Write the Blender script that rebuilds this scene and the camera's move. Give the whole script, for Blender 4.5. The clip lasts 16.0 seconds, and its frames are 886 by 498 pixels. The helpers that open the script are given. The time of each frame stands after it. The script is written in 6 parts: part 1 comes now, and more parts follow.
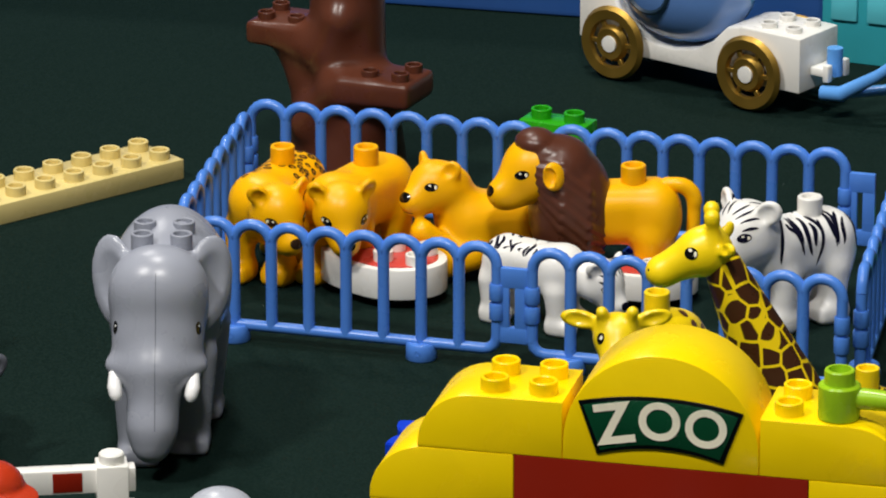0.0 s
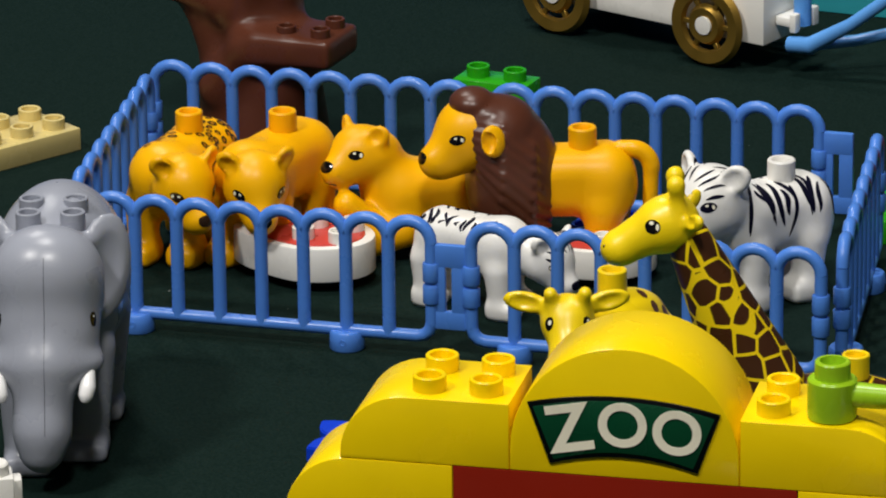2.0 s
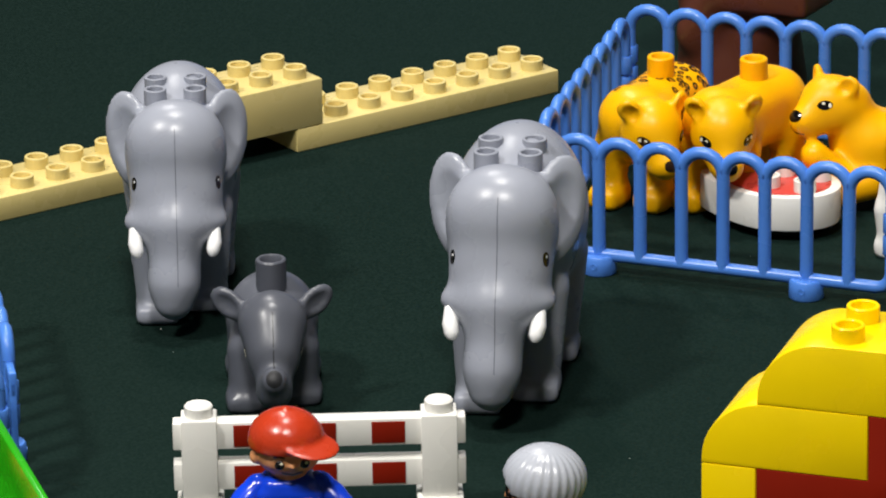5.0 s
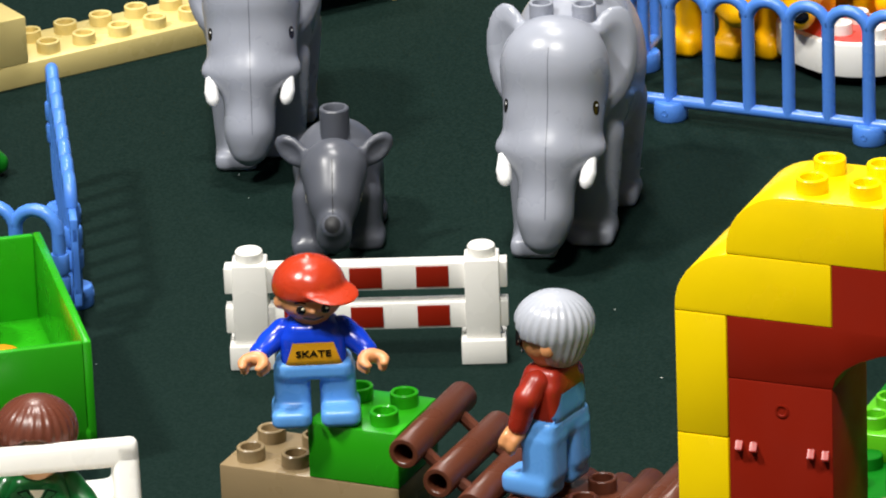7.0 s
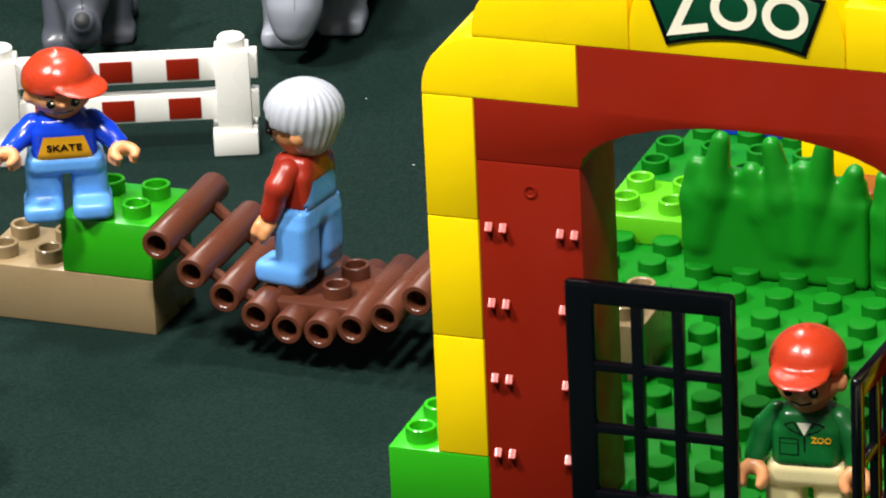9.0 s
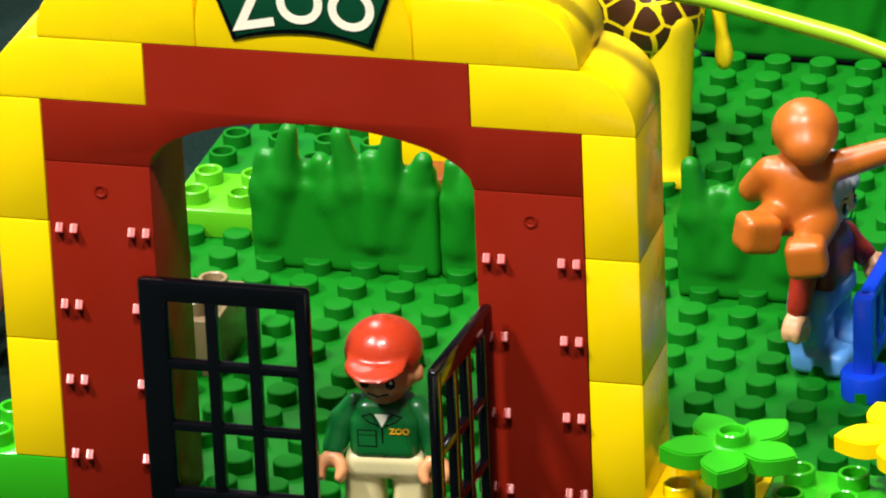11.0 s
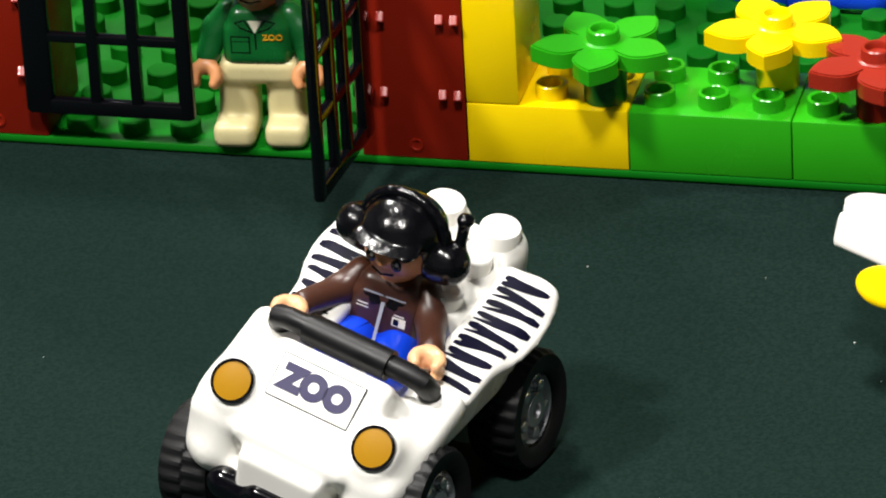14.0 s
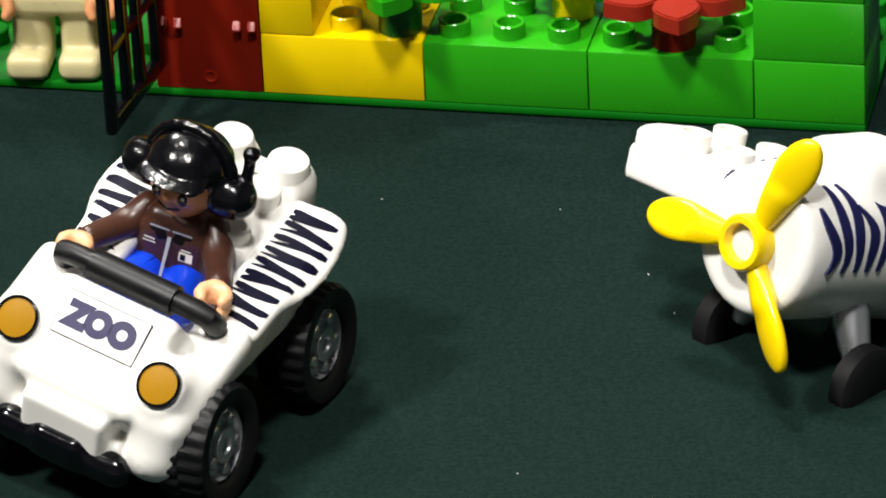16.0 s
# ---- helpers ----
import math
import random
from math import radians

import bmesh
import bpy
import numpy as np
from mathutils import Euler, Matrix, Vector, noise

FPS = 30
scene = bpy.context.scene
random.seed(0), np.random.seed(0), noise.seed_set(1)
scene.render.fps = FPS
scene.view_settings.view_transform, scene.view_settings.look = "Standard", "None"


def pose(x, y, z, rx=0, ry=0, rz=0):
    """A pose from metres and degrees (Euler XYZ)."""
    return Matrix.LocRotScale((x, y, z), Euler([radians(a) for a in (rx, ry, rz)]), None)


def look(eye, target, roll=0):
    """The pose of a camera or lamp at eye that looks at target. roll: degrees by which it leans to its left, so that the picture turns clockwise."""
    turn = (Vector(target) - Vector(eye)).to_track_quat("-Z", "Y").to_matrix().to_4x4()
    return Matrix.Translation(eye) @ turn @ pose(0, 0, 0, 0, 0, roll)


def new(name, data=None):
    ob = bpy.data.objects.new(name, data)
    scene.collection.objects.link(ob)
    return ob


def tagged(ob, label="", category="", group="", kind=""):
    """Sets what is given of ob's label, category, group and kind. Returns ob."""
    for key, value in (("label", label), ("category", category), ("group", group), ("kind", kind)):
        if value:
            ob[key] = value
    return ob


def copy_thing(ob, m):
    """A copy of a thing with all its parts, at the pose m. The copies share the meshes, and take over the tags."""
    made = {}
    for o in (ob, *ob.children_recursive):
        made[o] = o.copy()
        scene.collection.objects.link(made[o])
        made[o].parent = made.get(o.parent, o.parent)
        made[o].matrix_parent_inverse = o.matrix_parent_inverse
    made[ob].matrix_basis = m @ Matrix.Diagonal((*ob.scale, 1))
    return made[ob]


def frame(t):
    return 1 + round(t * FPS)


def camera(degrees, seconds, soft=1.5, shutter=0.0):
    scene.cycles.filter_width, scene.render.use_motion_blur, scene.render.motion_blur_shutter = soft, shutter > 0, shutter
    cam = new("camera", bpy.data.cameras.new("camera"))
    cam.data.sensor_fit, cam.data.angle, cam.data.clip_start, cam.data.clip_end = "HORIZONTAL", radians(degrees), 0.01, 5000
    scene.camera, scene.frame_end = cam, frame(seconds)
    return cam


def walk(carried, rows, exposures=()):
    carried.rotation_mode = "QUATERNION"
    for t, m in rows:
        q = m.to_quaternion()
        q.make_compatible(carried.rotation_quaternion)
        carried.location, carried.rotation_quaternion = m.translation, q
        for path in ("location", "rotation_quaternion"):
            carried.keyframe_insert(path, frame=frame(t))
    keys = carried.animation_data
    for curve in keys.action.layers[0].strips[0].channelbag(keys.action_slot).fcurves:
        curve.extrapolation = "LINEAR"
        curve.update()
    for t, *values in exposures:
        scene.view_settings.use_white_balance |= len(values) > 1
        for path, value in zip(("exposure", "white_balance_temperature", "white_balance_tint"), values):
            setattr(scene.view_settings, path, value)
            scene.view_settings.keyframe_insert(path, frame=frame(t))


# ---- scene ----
from mathutils.bvhtree import BVHTree

cam = camera(8.8, 16.0, soft=2.0)
# seconds, eye x y z, pitch, heading to the right, roll
PATH = [
    (0.0, 0.3373, -1.6818, 0.8203, -19.081, -13.654, -0.013),
    (0.5, 0.2906, -1.4814, 0.7488, -19.151, -13.449, -0.462),
    (1.0, 0.2814, -1.4353, 0.7331, -19.142, -13.135, -0.569),
    (1.5, 0.2840, -1.4414, 0.7365, -19.371, -12.973, -0.636),
    (2.0, 0.2814, -1.4363, 0.7358, -19.400, -12.991, -0.626),
    (2.5, 0.2756, -1.4364, 0.7340, -19.601, -13.769, -0.474),
    (3.0, 0.2682, -1.4367, 0.7347, -19.707, -14.740, -0.459),
    (3.5, 0.2634, -1.4392, 0.7349, -19.470, -15.115, -0.174),
    (4.0, 0.2625, -1.4412, 0.7337, -19.513, -15.556, -0.383),
    (4.5, 0.2841, -1.4358, 0.7351, -19.611, -16.815, -0.613),
    (4.7, 0.2999, -1.4307, 0.7351, -19.683, -17.742, -0.663),
    (6.8, 0.4386, -1.4437, 0.7637, -21.177, -23.204, -2.322),
    (7.0, 0.4446, -1.4433, 0.7631, -21.514, -22.984, -2.285),
    (7.5, 0.4485, -1.4448, 0.7625, -22.119, -23.205, -2.177),
    (8.0, 0.4498, -1.4459, 0.7614, -22.728, -22.588, -2.234),
    (8.2, 0.4513, -1.4463, 0.7601, -22.875, -22.310, -2.350),
    (8.5, 0.4535, -1.4474, 0.7587, -23.145, -21.594, -2.520),
    (9.0, 0.4530, -1.4479, 0.7588, -23.517, -20.604, -2.701),
    (9.5, 0.4501, -1.4370, 0.7528, -23.744, -19.288, -2.839),
    (10.0, 0.4445, -1.4362, 0.7559, -23.611, -17.389, -2.876),
    (10.2, 0.4452, -1.4381, 0.7579, -23.606, -17.039, -2.646),
    (12.3, 0.4521, -1.4473, 0.7662, -25.615, -14.704, -3.356),
    (12.5, 0.4605, -1.4525, 0.7658, -25.967, -15.105, -3.288),
    (13.0, 0.4494, -1.4552, 0.7646, -26.754, -14.616, -2.812),
    (13.5, 0.4491, -1.4580, 0.7631, -27.348, -14.147, -3.047),
    (14.0, 0.4462, -1.4569, 0.7631, -27.785, -14.453, -3.257),
    (14.5, 0.4476, -1.4511, 0.7631, -28.172, -14.382, -3.205),
    (15.0, 0.4509, -1.4495, 0.7623, -28.465, -14.289, -3.373),
    (15.5, 0.4564, -1.4460, 0.7617, -28.469, -13.707, -3.218),
    (16.0, 0.4630, -1.4405, 0.7602, -28.675, -12.977, -2.887),
]


def aim(x, y, z, pitch, yaw, roll):
    p, a = radians(pitch), radians(yaw)
    return look((x, y, z), (x + math.sin(a) * math.cos(p), y + math.cos(a) * math.cos(p), z + math.sin(p)), roll)

walk(cam, [(r[0], aim(*r[1:])) for r in PATH],
     exposures=[(0.0, -0.82), (1.2, -1.02), (2.5, -1.02), (3.5, -0.75), (4.7, -0.62), (6.8, -0.2), (8.0, -0.12), (9.5, 0.28), (10.2, 0.28), (12.3, 0.3), (13.2, 0.2), (14.0, -0.04), (16.0, -0.1)])

# ---- world and lights: an exhibition hall with rows of ceiling lamps ----
world = bpy.data.worlds.new("hall_air")
scene.world = world
world.use_nodes = True
world.node_tree.nodes["Background"].inputs[0].default_value = (0.9, 0.95, 1.0, 1)
world.node_tree.nodes["Background"].inputs[1].default_value = 0.25

def lamp(x, y, z, target, power, size, color=(1.0, 0.97, 0.92)):
    data = bpy.data.lights.new("hall_lamp", "AREA")
    data.shape, data.size, data.energy, data.color = "DISK", size, power, color
    ob = new("hall_lamp", data)
    ob.matrix_world = look((x, y, z), target)
    return ob

lamp(-1.4, -1.3, 2.9, (0, 0.2, 0), 120, 0.4)
lamp(0.3, -1.5, 2.9, (0, 0.2, 0), 100, 0.4)
lamp(-0.5, 0.6, 3.2, (0, 0.2, 0), 80, 0.4)
lamp(-1.5, 2.2, 3.0, (-0.2, 0.4, 0), 50, 0.4)

# ---- materials ----
def lin(c):
    return tuple((v / 12.92 if v <= 0.04045 else ((v + 0.055) / 1.055) ** 2.4) for v in (x / 255 for x in c))

def base_nodes(name):
    m = bpy.data.materials.new(name)
    m.use_nodes = True
    nt = m.node_tree
    return m, nt, nt.nodes["Principled BSDF"]

def noise_node(nt, scale, detail=3.0):
    tc = nt.nodes.new("ShaderNodeTexCoord")
    n = nt.nodes.new("ShaderNodeTexNoise")
    n.inputs["Scale"].default_value, n.inputs["Detail"].default_value = scale, detail
    nt.links.new(tc.outputs["Object"], n.inputs["Vector"])
    return n

def ramp(nt, src, a, b, lo=0.3, hi=0.7):
    r = nt.nodes.new("ShaderNodeMapRange")
    r.inputs[1].default_value, r.inputs[2].default_value = lo, hi
    r.inputs[3].default_value, r.inputs[4].default_value = a, b
    nt.links.new(src, r.inputs[0])
    return r.outputs[0]

def finish(nt, bsdf, rough, fine=900.0, strength=0.02):
    """Gloss that varies over hand-worn plastic, with a faint moulded grain."""
    n = noise_node(nt, 60.0)
    nt.links.new(ramp(nt, n.outputs[0], rough * 0.75, rough * 1.35), bsdf.inputs["Roughness"])
    g = noise_node(nt, fine, 2.0)
    b = nt.nodes.new("ShaderNodeBump")
    b.inputs["Strength"].default_value, b.inputs["Distance"].default_value = strength, 0.001
    nt.links.new(g.outputs[0], b.inputs["Height"])
    nt.links.new(b.outputs[0], bsdf.inputs["Normal"])

def mix_color(nt, fac, c1, c2):
    mx = nt.nodes.new("ShaderNodeMix")
    mx.data_type = "RGBA"
    if isinstance(fac, float):
        mx.inputs[0].default_value = fac
    else:
        nt.links.new(fac, mx.inputs[0])
    for sock, c in ((mx.inputs[6], c1), (mx.inputs[7], c2)):
        if isinstance(c, tuple):
            sock.default_value = (*c[:3], 1)
        else:
            nt.links.new(c, sock)
    return mx.outputs[2]

def plastic(name, rgb, rough=0.24, metal=0.0, coat=0.0, spec=0.5, grain=(900.0, 0.02)):
    m, nt, b = base_nodes(name)
    c = lin(rgb)
    n = noise_node(nt, 25.0)
    col = mix_color(nt, ramp(nt, n.outputs[0], 0.0, 1.0), tuple(v * 0.93 for v in c), tuple(min(1, v * 1.05) for v in c))
    nt.links.new(col, b.inputs["Base Color"])
    b.inputs["Metallic"].default_value = metal
    b.inputs["Coat Weight"].default_value = coat
    b.inputs["Specular IOR Level"].default_value = spec
    finish(nt, b, rough, *grain)
    return m

YEL = plastic("yellow_plastic", (246, 210, 2), 0.22)
GIRY = plastic("giraffe_yellow_plastic", (248, 214, 18), 0.3)
RED = plastic("dark_red_plastic", (130, 28, 12), 0.4, spec=0.16)
GLOSSR = plastic("glossy_dark_red_plastic", (158, 34, 22), 0.3, coat=0.15, spec=0.45)
CAPR = plastic("orange_red_cap_plastic", (180, 54, 26), 0.26, grain=(260.0, 0.22))
GRN = plastic("bright_green_plastic", (42, 160, 20), 0.22)
LIME = plastic("lime_plastic", (88, 178, 26), 0.25)
LEVERY = plastic("yellow_lime_plastic", (150, 192, 30), 0.25)
PLATE = plastic("baseplate_green_plastic", (12, 106, 20), 0.5, spec=0.08)
GRASS = plastic("grass_green_plastic", (16, 116, 22), 0.32, spec=0.35)
LBLUE = plastic("light_blue_plastic", (78, 132, 220), 0.3)
BLUE = plastic("strong_blue_plastic", (16, 62, 205), 0.22)
SKYB = plastic("pale_blue_plastic", (96, 160, 232), 0.28)
WHITE = plastic("white_plastic", (238, 236, 230), 0.28)
BLACK = plastic("black_plastic", (6, 6, 10), 0.12)
HELM = plastic("helmet_black_plastic", (6, 6, 9), 0.18, spec=0.4, grain=(280.0, 0.26))
BARK = plastic("matt_black_plastic", (9, 9, 11), 0.42, spec=0.35)
RUBBER = plastic("black_rubber", (10, 10, 12), 0.5, spec=0.3)
GREY = plastic("elephant_grey_plastic", (152, 156, 168), 0.3)
DGREY = plastic("dark_grey_plastic", (84, 87, 96), 0.34)
LENS = plastic("lamp_amber_print", (158, 114, 8), 0.5, spec=0.12)
PLATEP = plastic("plate_violet_print", (40, 36, 76), 0.4, spec=0.25)
FLOWR = plastic("flower_red_plastic", (150, 40, 24), 0.28)
ROSET = plastic("golden_brown_print", (186, 122, 4), 0.4)
ZOOY = plastic("yellow_print", (240, 190, 0), 0.5, spec=0.1)
NOSE = plastic("charcoal_print", (22, 23, 27), 0.5)
TUSK = plastic("white_tusk_plastic", (250, 250, 250), 0.25)
SPOTK = plastic("brown_black_print", (44, 26, 8), 0.3)
NAVY = plastic("dark_navy_print", (11, 11, 32), 0.5, spec=0.08)
TAN = plastic("tan_plastic", (222, 202, 132), 0.28)
DTAN = plastic("dark_tan_plastic", (140, 120, 88), 0.3)
BROWN = plastic("reddish_brown_plastic", (88, 47, 32), 0.32, spec=0.4)
MANE = plastic("mane_brown_plastic", (84, 46, 32), 0.32)
ORNG = plastic("orange_yellow_plastic", (246, 180, 2), 0.36, spec=0.28)
PUMP = plastic("pumpkin_orange_plastic", (242, 140, 14), 0.3)
SKIN2 = plastic("pale_skin_plastic", (232, 176, 130), 0.35)
SKIN3 = plastic("tan_skin_plastic", (212, 146, 96), 0.35)
MONK = plastic("monkey_brown_plastic", (176, 92, 26), 0.32)
CREAM = plastic("cream_plastic", (208, 196, 146), 0.32)
HAIRG = plastic("silver_hair_plastic", (172, 176, 186), 0.26)
HAIRB = plastic("brown_hair_plastic", (98, 52, 38), 0.28)
JACK = plastic("jacket_brown_plastic", (66, 38, 28), 0.32)
SHIRTG = plastic("uniform_green_plastic", (14, 96, 40), 0.26)
DKRED = plastic("maroon_plastic", (110, 26, 30), 0.3)
GOLD = plastic("gold_plastic", (168, 134, 58), 0.36, metal=0.8)
SILV = plastic("silver_plastic", (190, 192, 196), 0.3, metal=0.8)
AMBER = plastic("amber_plastic", (222, 160, 30), 0.25)
SIGNG = plastic("sign_green_print", (8, 66, 40), 0.25)
SIGNW = plastic("sign_cream_print", (244, 238, 214), 0.3)
INK = plastic("dark_blue_print", (26, 26, 78), 0.35)
EYEK = plastic("eye_black_print", (12, 11, 12), 0.15)
ORBR = plastic("red_brown_trunk_plastic", (130, 56, 20), 0.32)
GLASSB = plastic("carriage_blue_plastic", (98, 140, 205), 0.12, coat=0.5)
AQUA = plastic("pale_turquoise_plastic", (96, 200, 214), 0.2)
TEAL = plastic("turquoise_plastic", (60, 176, 190), 0.2)
PINK = plastic("meat_red_print", (196, 66, 58), 0.3)

def clear_material():
    m, nt, b = base_nodes("teal_clear_plastic")
    b.inputs["Base Color"].default_value = (0.1, 0.5, 0.45, 1)
    b.inputs["Transmission Weight"].default_value = 0.8
    b.inputs["Roughness"].default_value = 0.08
    return m

CLEAR = clear_material()

def printed(name, ground, ink, kind, scale, rough=0.3, low=-1.0, thin=0.8):
    """A plastic with a printed animal coat: stripes, spots or giraffe patches."""
    m, nt, b = base_nodes(name)
    g, k = lin(ground), lin(ink)
    tc = nt.nodes.new("ShaderNodeTexCoord")
    if kind == "stripes":
        w = nt.nodes.new("ShaderNodeTexWave")
        w.wave_type, w.bands_direction = "BANDS", "Y"
        w.inputs["Scale"].default_value, w.inputs["Distortion"].default_value = scale, 5.0
        w.inputs["Detail"].default_value, w.inputs["Detail Scale"].default_value = 1.0, 0.9
        nt.links.new(tc.outputs["Object"], w.inputs["Vector"])
        fac = ramp(nt, w.outputs["Fac"], 0.0, 1.0, thin, thin + 0.03)
        sep = nt.nodes.new("ShaderNodeSeparateXYZ")
        nt.links.new(tc.outputs["Object"], sep.inputs[0])
        wob = noise_node(nt, 120.0)
        up = nt.nodes.new("ShaderNodeMath")
        up.operation = "MULTIPLY_ADD"
        up.inputs[1].default_value = 0.02
        nt.links.new(wob.outputs[0], up.inputs[0])
        nt.links.new(sep.outputs[2], up.inputs[2])
        mk = nt.nodes.new("ShaderNodeMath")
        mk.operation = "MULTIPLY"
        nt.links.new(fac, mk.inputs[0])
        nt.links.new(ramp(nt, up.outputs[0], 0.0, 1.0, low, low + 0.002), mk.inputs[1])
        fac = mk.outputs[0]
    elif kind == "patches":
        v = nt.nodes.new("ShaderNodeTexVoronoi")
        v.feature = "DISTANCE_TO_EDGE"
        v.inputs["Scale"].default_value = scale
        v.inputs["Randomness"].default_value = 0.75
        nt.links.new(tc.outputs["Object"], v.inputs["Vector"])
        fac = ramp(nt, v.outputs["Distance"], 0.0, 1.0, 0.05, 0.063)
    else:
        v = nt.nodes.new("ShaderNodeTexVoronoi")
        v.inputs["Scale"].default_value = scale
        nt.links.new(tc.outputs["Object"], v.inputs["Vector"])
        a = ramp(nt, v.outputs["Distance"], 0.0, 1.0, 0.30, 0.34)
        c = ramp(nt, v.outputs["Distance"], 1.0, 0.0, 0.50, 0.54)
        mu = nt.nodes.new("ShaderNodeMath")
        mu.operation = "MULTIPLY"
        nt.links.new(a, mu.inputs[0])
        nt.links.new(c, mu.inputs[1])
        fac = mu.outputs[0]
    nt.links.new(mix_color(nt, fac, g, k), b.inputs["Base Color"])
    finish(nt, b, rough)
    return m

GIRP = printed("giraffe_patches", (246, 212, 18), (66, 36, 16), "patches", 108.0)

def cloth_material():
    m, nt, b = base_nodes("dark_green_cloth")
    n = noise_node(nt, 3.0, 4.0)
    fine = noise_node(nt, 900.0, 3.0)
    c = mix_color(nt, ramp(nt, n.outputs[0], 0.0, 1.0), (0.0031, 0.0100, 0.0078), (0.0050, 0.0142, 0.0114))
    c2 = mix_color(nt, ramp(nt, fine.outputs[0], 0.0, 1.0, 0.35, 0.65), c, (0.0084, 0.0192, 0.0160))
    nt.links.new(c2, b.inputs["Base Color"])
    b.inputs["Roughness"].default_value = 0.85
    b.inputs["Specular IOR Level"].default_value = 0.04
    bp = nt.nodes.new("ShaderNodeBump")
    bp.inputs["Strength"].default_value, bp.inputs["Distance"].default_value = 0.25, 0.0006
    nt.links.new(fine.outputs[0], bp.inputs["Height"])
    nt.links.new(bp.outputs[0], b.inputs["Normal"])
    return m

CLOTH = cloth_material()

def wall_material(name, rgb):
    m, nt, b = base_nodes(name)
    n = noise_node(nt, 1.5, 5.0)
    c = lin(rgb)
    nt.links.new(mix_color(nt, ramp(nt, n.outputs[0], 0.0, 1.0), tuple(v * 0.8 for v in c), c), b.inputs["Base Color"])
    b.inputs["Roughness"].default_value = 0.8
    return m

HALL = wall_material("hall_wall_paint", (120, 122, 126))
HALLC = wall_material("hall_ceiling_paint", (70, 72, 76))

# ---- mesh helpers (millimetres inside, metres in the scene) ----
U, H, S = 16.0, 19.2, 0.001
G = -3.0  # cloth below the baseplate's top

def empty(name, m, label="", category="", group="", kind=""):
    ob = new(name)
    ob.empty_display_size = 0.01
    ob.matrix_basis = m
    return tagged(ob, label, category, group, kind)

def at_mm(x, y, z, rz=0, rx=0, ry=0):
    return pose(x * S, y * S, z * S, rx, ry, rz)

def mesh_from(bm, name, mats, smooth=True):
    me = bpy.data.meshes.new(name)
    bmesh.ops.scale(bm, vec=(S, S, S), verts=bm.verts)
    bm.to_mesh(me)
    bm.free()
    for mt in (mats if isinstance(mats, (list, tuple)) else [mats]):
        me.materials.append(mt)
    if smooth:
        me.polygons.foreach_set("use_smooth", [True] * len(me.polygons))
        me.set_sharp_from_angle(angle=radians(38))
    return me

def part(name, bm, material, parent, label="", m=None, smooth=True):
    ob = new(name, mesh_from(bm, name, material, smooth))
    ob.parent = parent
    if m is not None:
        ob.matrix_basis = m
    return tagged(ob, label)

def thing(name, bm, material, m, label, category, group="", kind="", smooth=True):
    ob = new(name, mesh_from(bm, name, material, smooth))
    ob.matrix_basis = m
    return tagged(ob, label, category, group, kind)

def add_box(bm, x0, y0, z0, x1, y1, z1, bevel=0.5, seg=2, mi=0, m=None):
    vs = [bm.verts.new((x, y, z)) for x in (x0, x1) for y in (y0, y1) for z in (z0, z1)]
    fs = []
    for q in ((0, 1, 3, 2), (4, 6, 7, 5), (0, 4, 5, 1), (2, 3, 7, 6), (0, 2, 6, 4), (1, 5, 7, 3)):
        fs.append(bm.faces.new([vs[i] for i in q]))
    geo = list(vs)
    if bevel > 0:
        es = list({e for f in fs for e in f.edges})
        r = bmesh.ops.bevel(bm, geom=es, offset=bevel, segments=seg, profile=0.5, affect="EDGES")
        geo = list({v for f in r["faces"] for v in f.verts} | {v for v in vs if v.is_valid})
        faces = list({f for v in geo for f in v.link_faces})
    else:
        faces = fs
    for f in faces:
        f.material_index = mi
    if m is not None:
        bmesh.ops.transform(bm, matrix=m, verts=geo)
    return geo

def lathe(bm, prof, n=20, mi=0, m=None, close=False):
    """Turn a profile of (radius, height) round z."""
    rings = []
    for r, z in prof:
        if r < 1e-6:
            rings.append([bm.verts.new((0, 0, z))])
        else:
            rings.append([bm.verts.new((r * math.cos(2 * math.pi * i / n), r * math.sin(2 * math.pi * i / n), z)) for i in range(n)])
    pairs = list(zip(rings, rings[1:]))
    if close:
        pairs.append((rings[-1], rings[0]))
    for a, b in pairs:
        for i in range(n):
            j = (i + 1) % n
            if len(a) == 1 and len(b) == 1:
                continue
            if len(a) == 1:
                f = bm.faces.new((a[0], b[j], b[i]))
            elif len(b) == 1:
                f = bm.faces.new((a[i], a[j], b[0]))
            else:
                f = bm.faces.new((a[i], a[j], b[j], b[i]))
            f.material_index = mi
    vs = [v for r in rings for v in r]
    if m is not None:
        bmesh.ops.transform(bm, matrix=m, verts=vs)
    return vs

def move(x, y, z, rx=0, ry=0, rz=0):
    return Matrix.LocRotScale((x, y, z), Euler([radians(a) for a in (rx, ry, rz)]), None)

STUD_R, STUD_H = 4.7, 4.4
def add_stud(bm, x, y, z, mi=0, solid=False, n=18, h=STUD_H):
    if solid:
        prof = [(STUD_R, -0.2), (STUD_R, h - 0.4), (STUD_R - 0.4, h), (0, h)]
    else:
        prof = [(STUD_R, -0.2), (STUD_R, h - 0.3), (STUD_R - 0.3, h), (3.7, h), (3.4, h - 0.3), (3.4, h - 3.2), (0, h - 3.2)]
    lathe(bm, prof, n, mi, move(x, y, z))

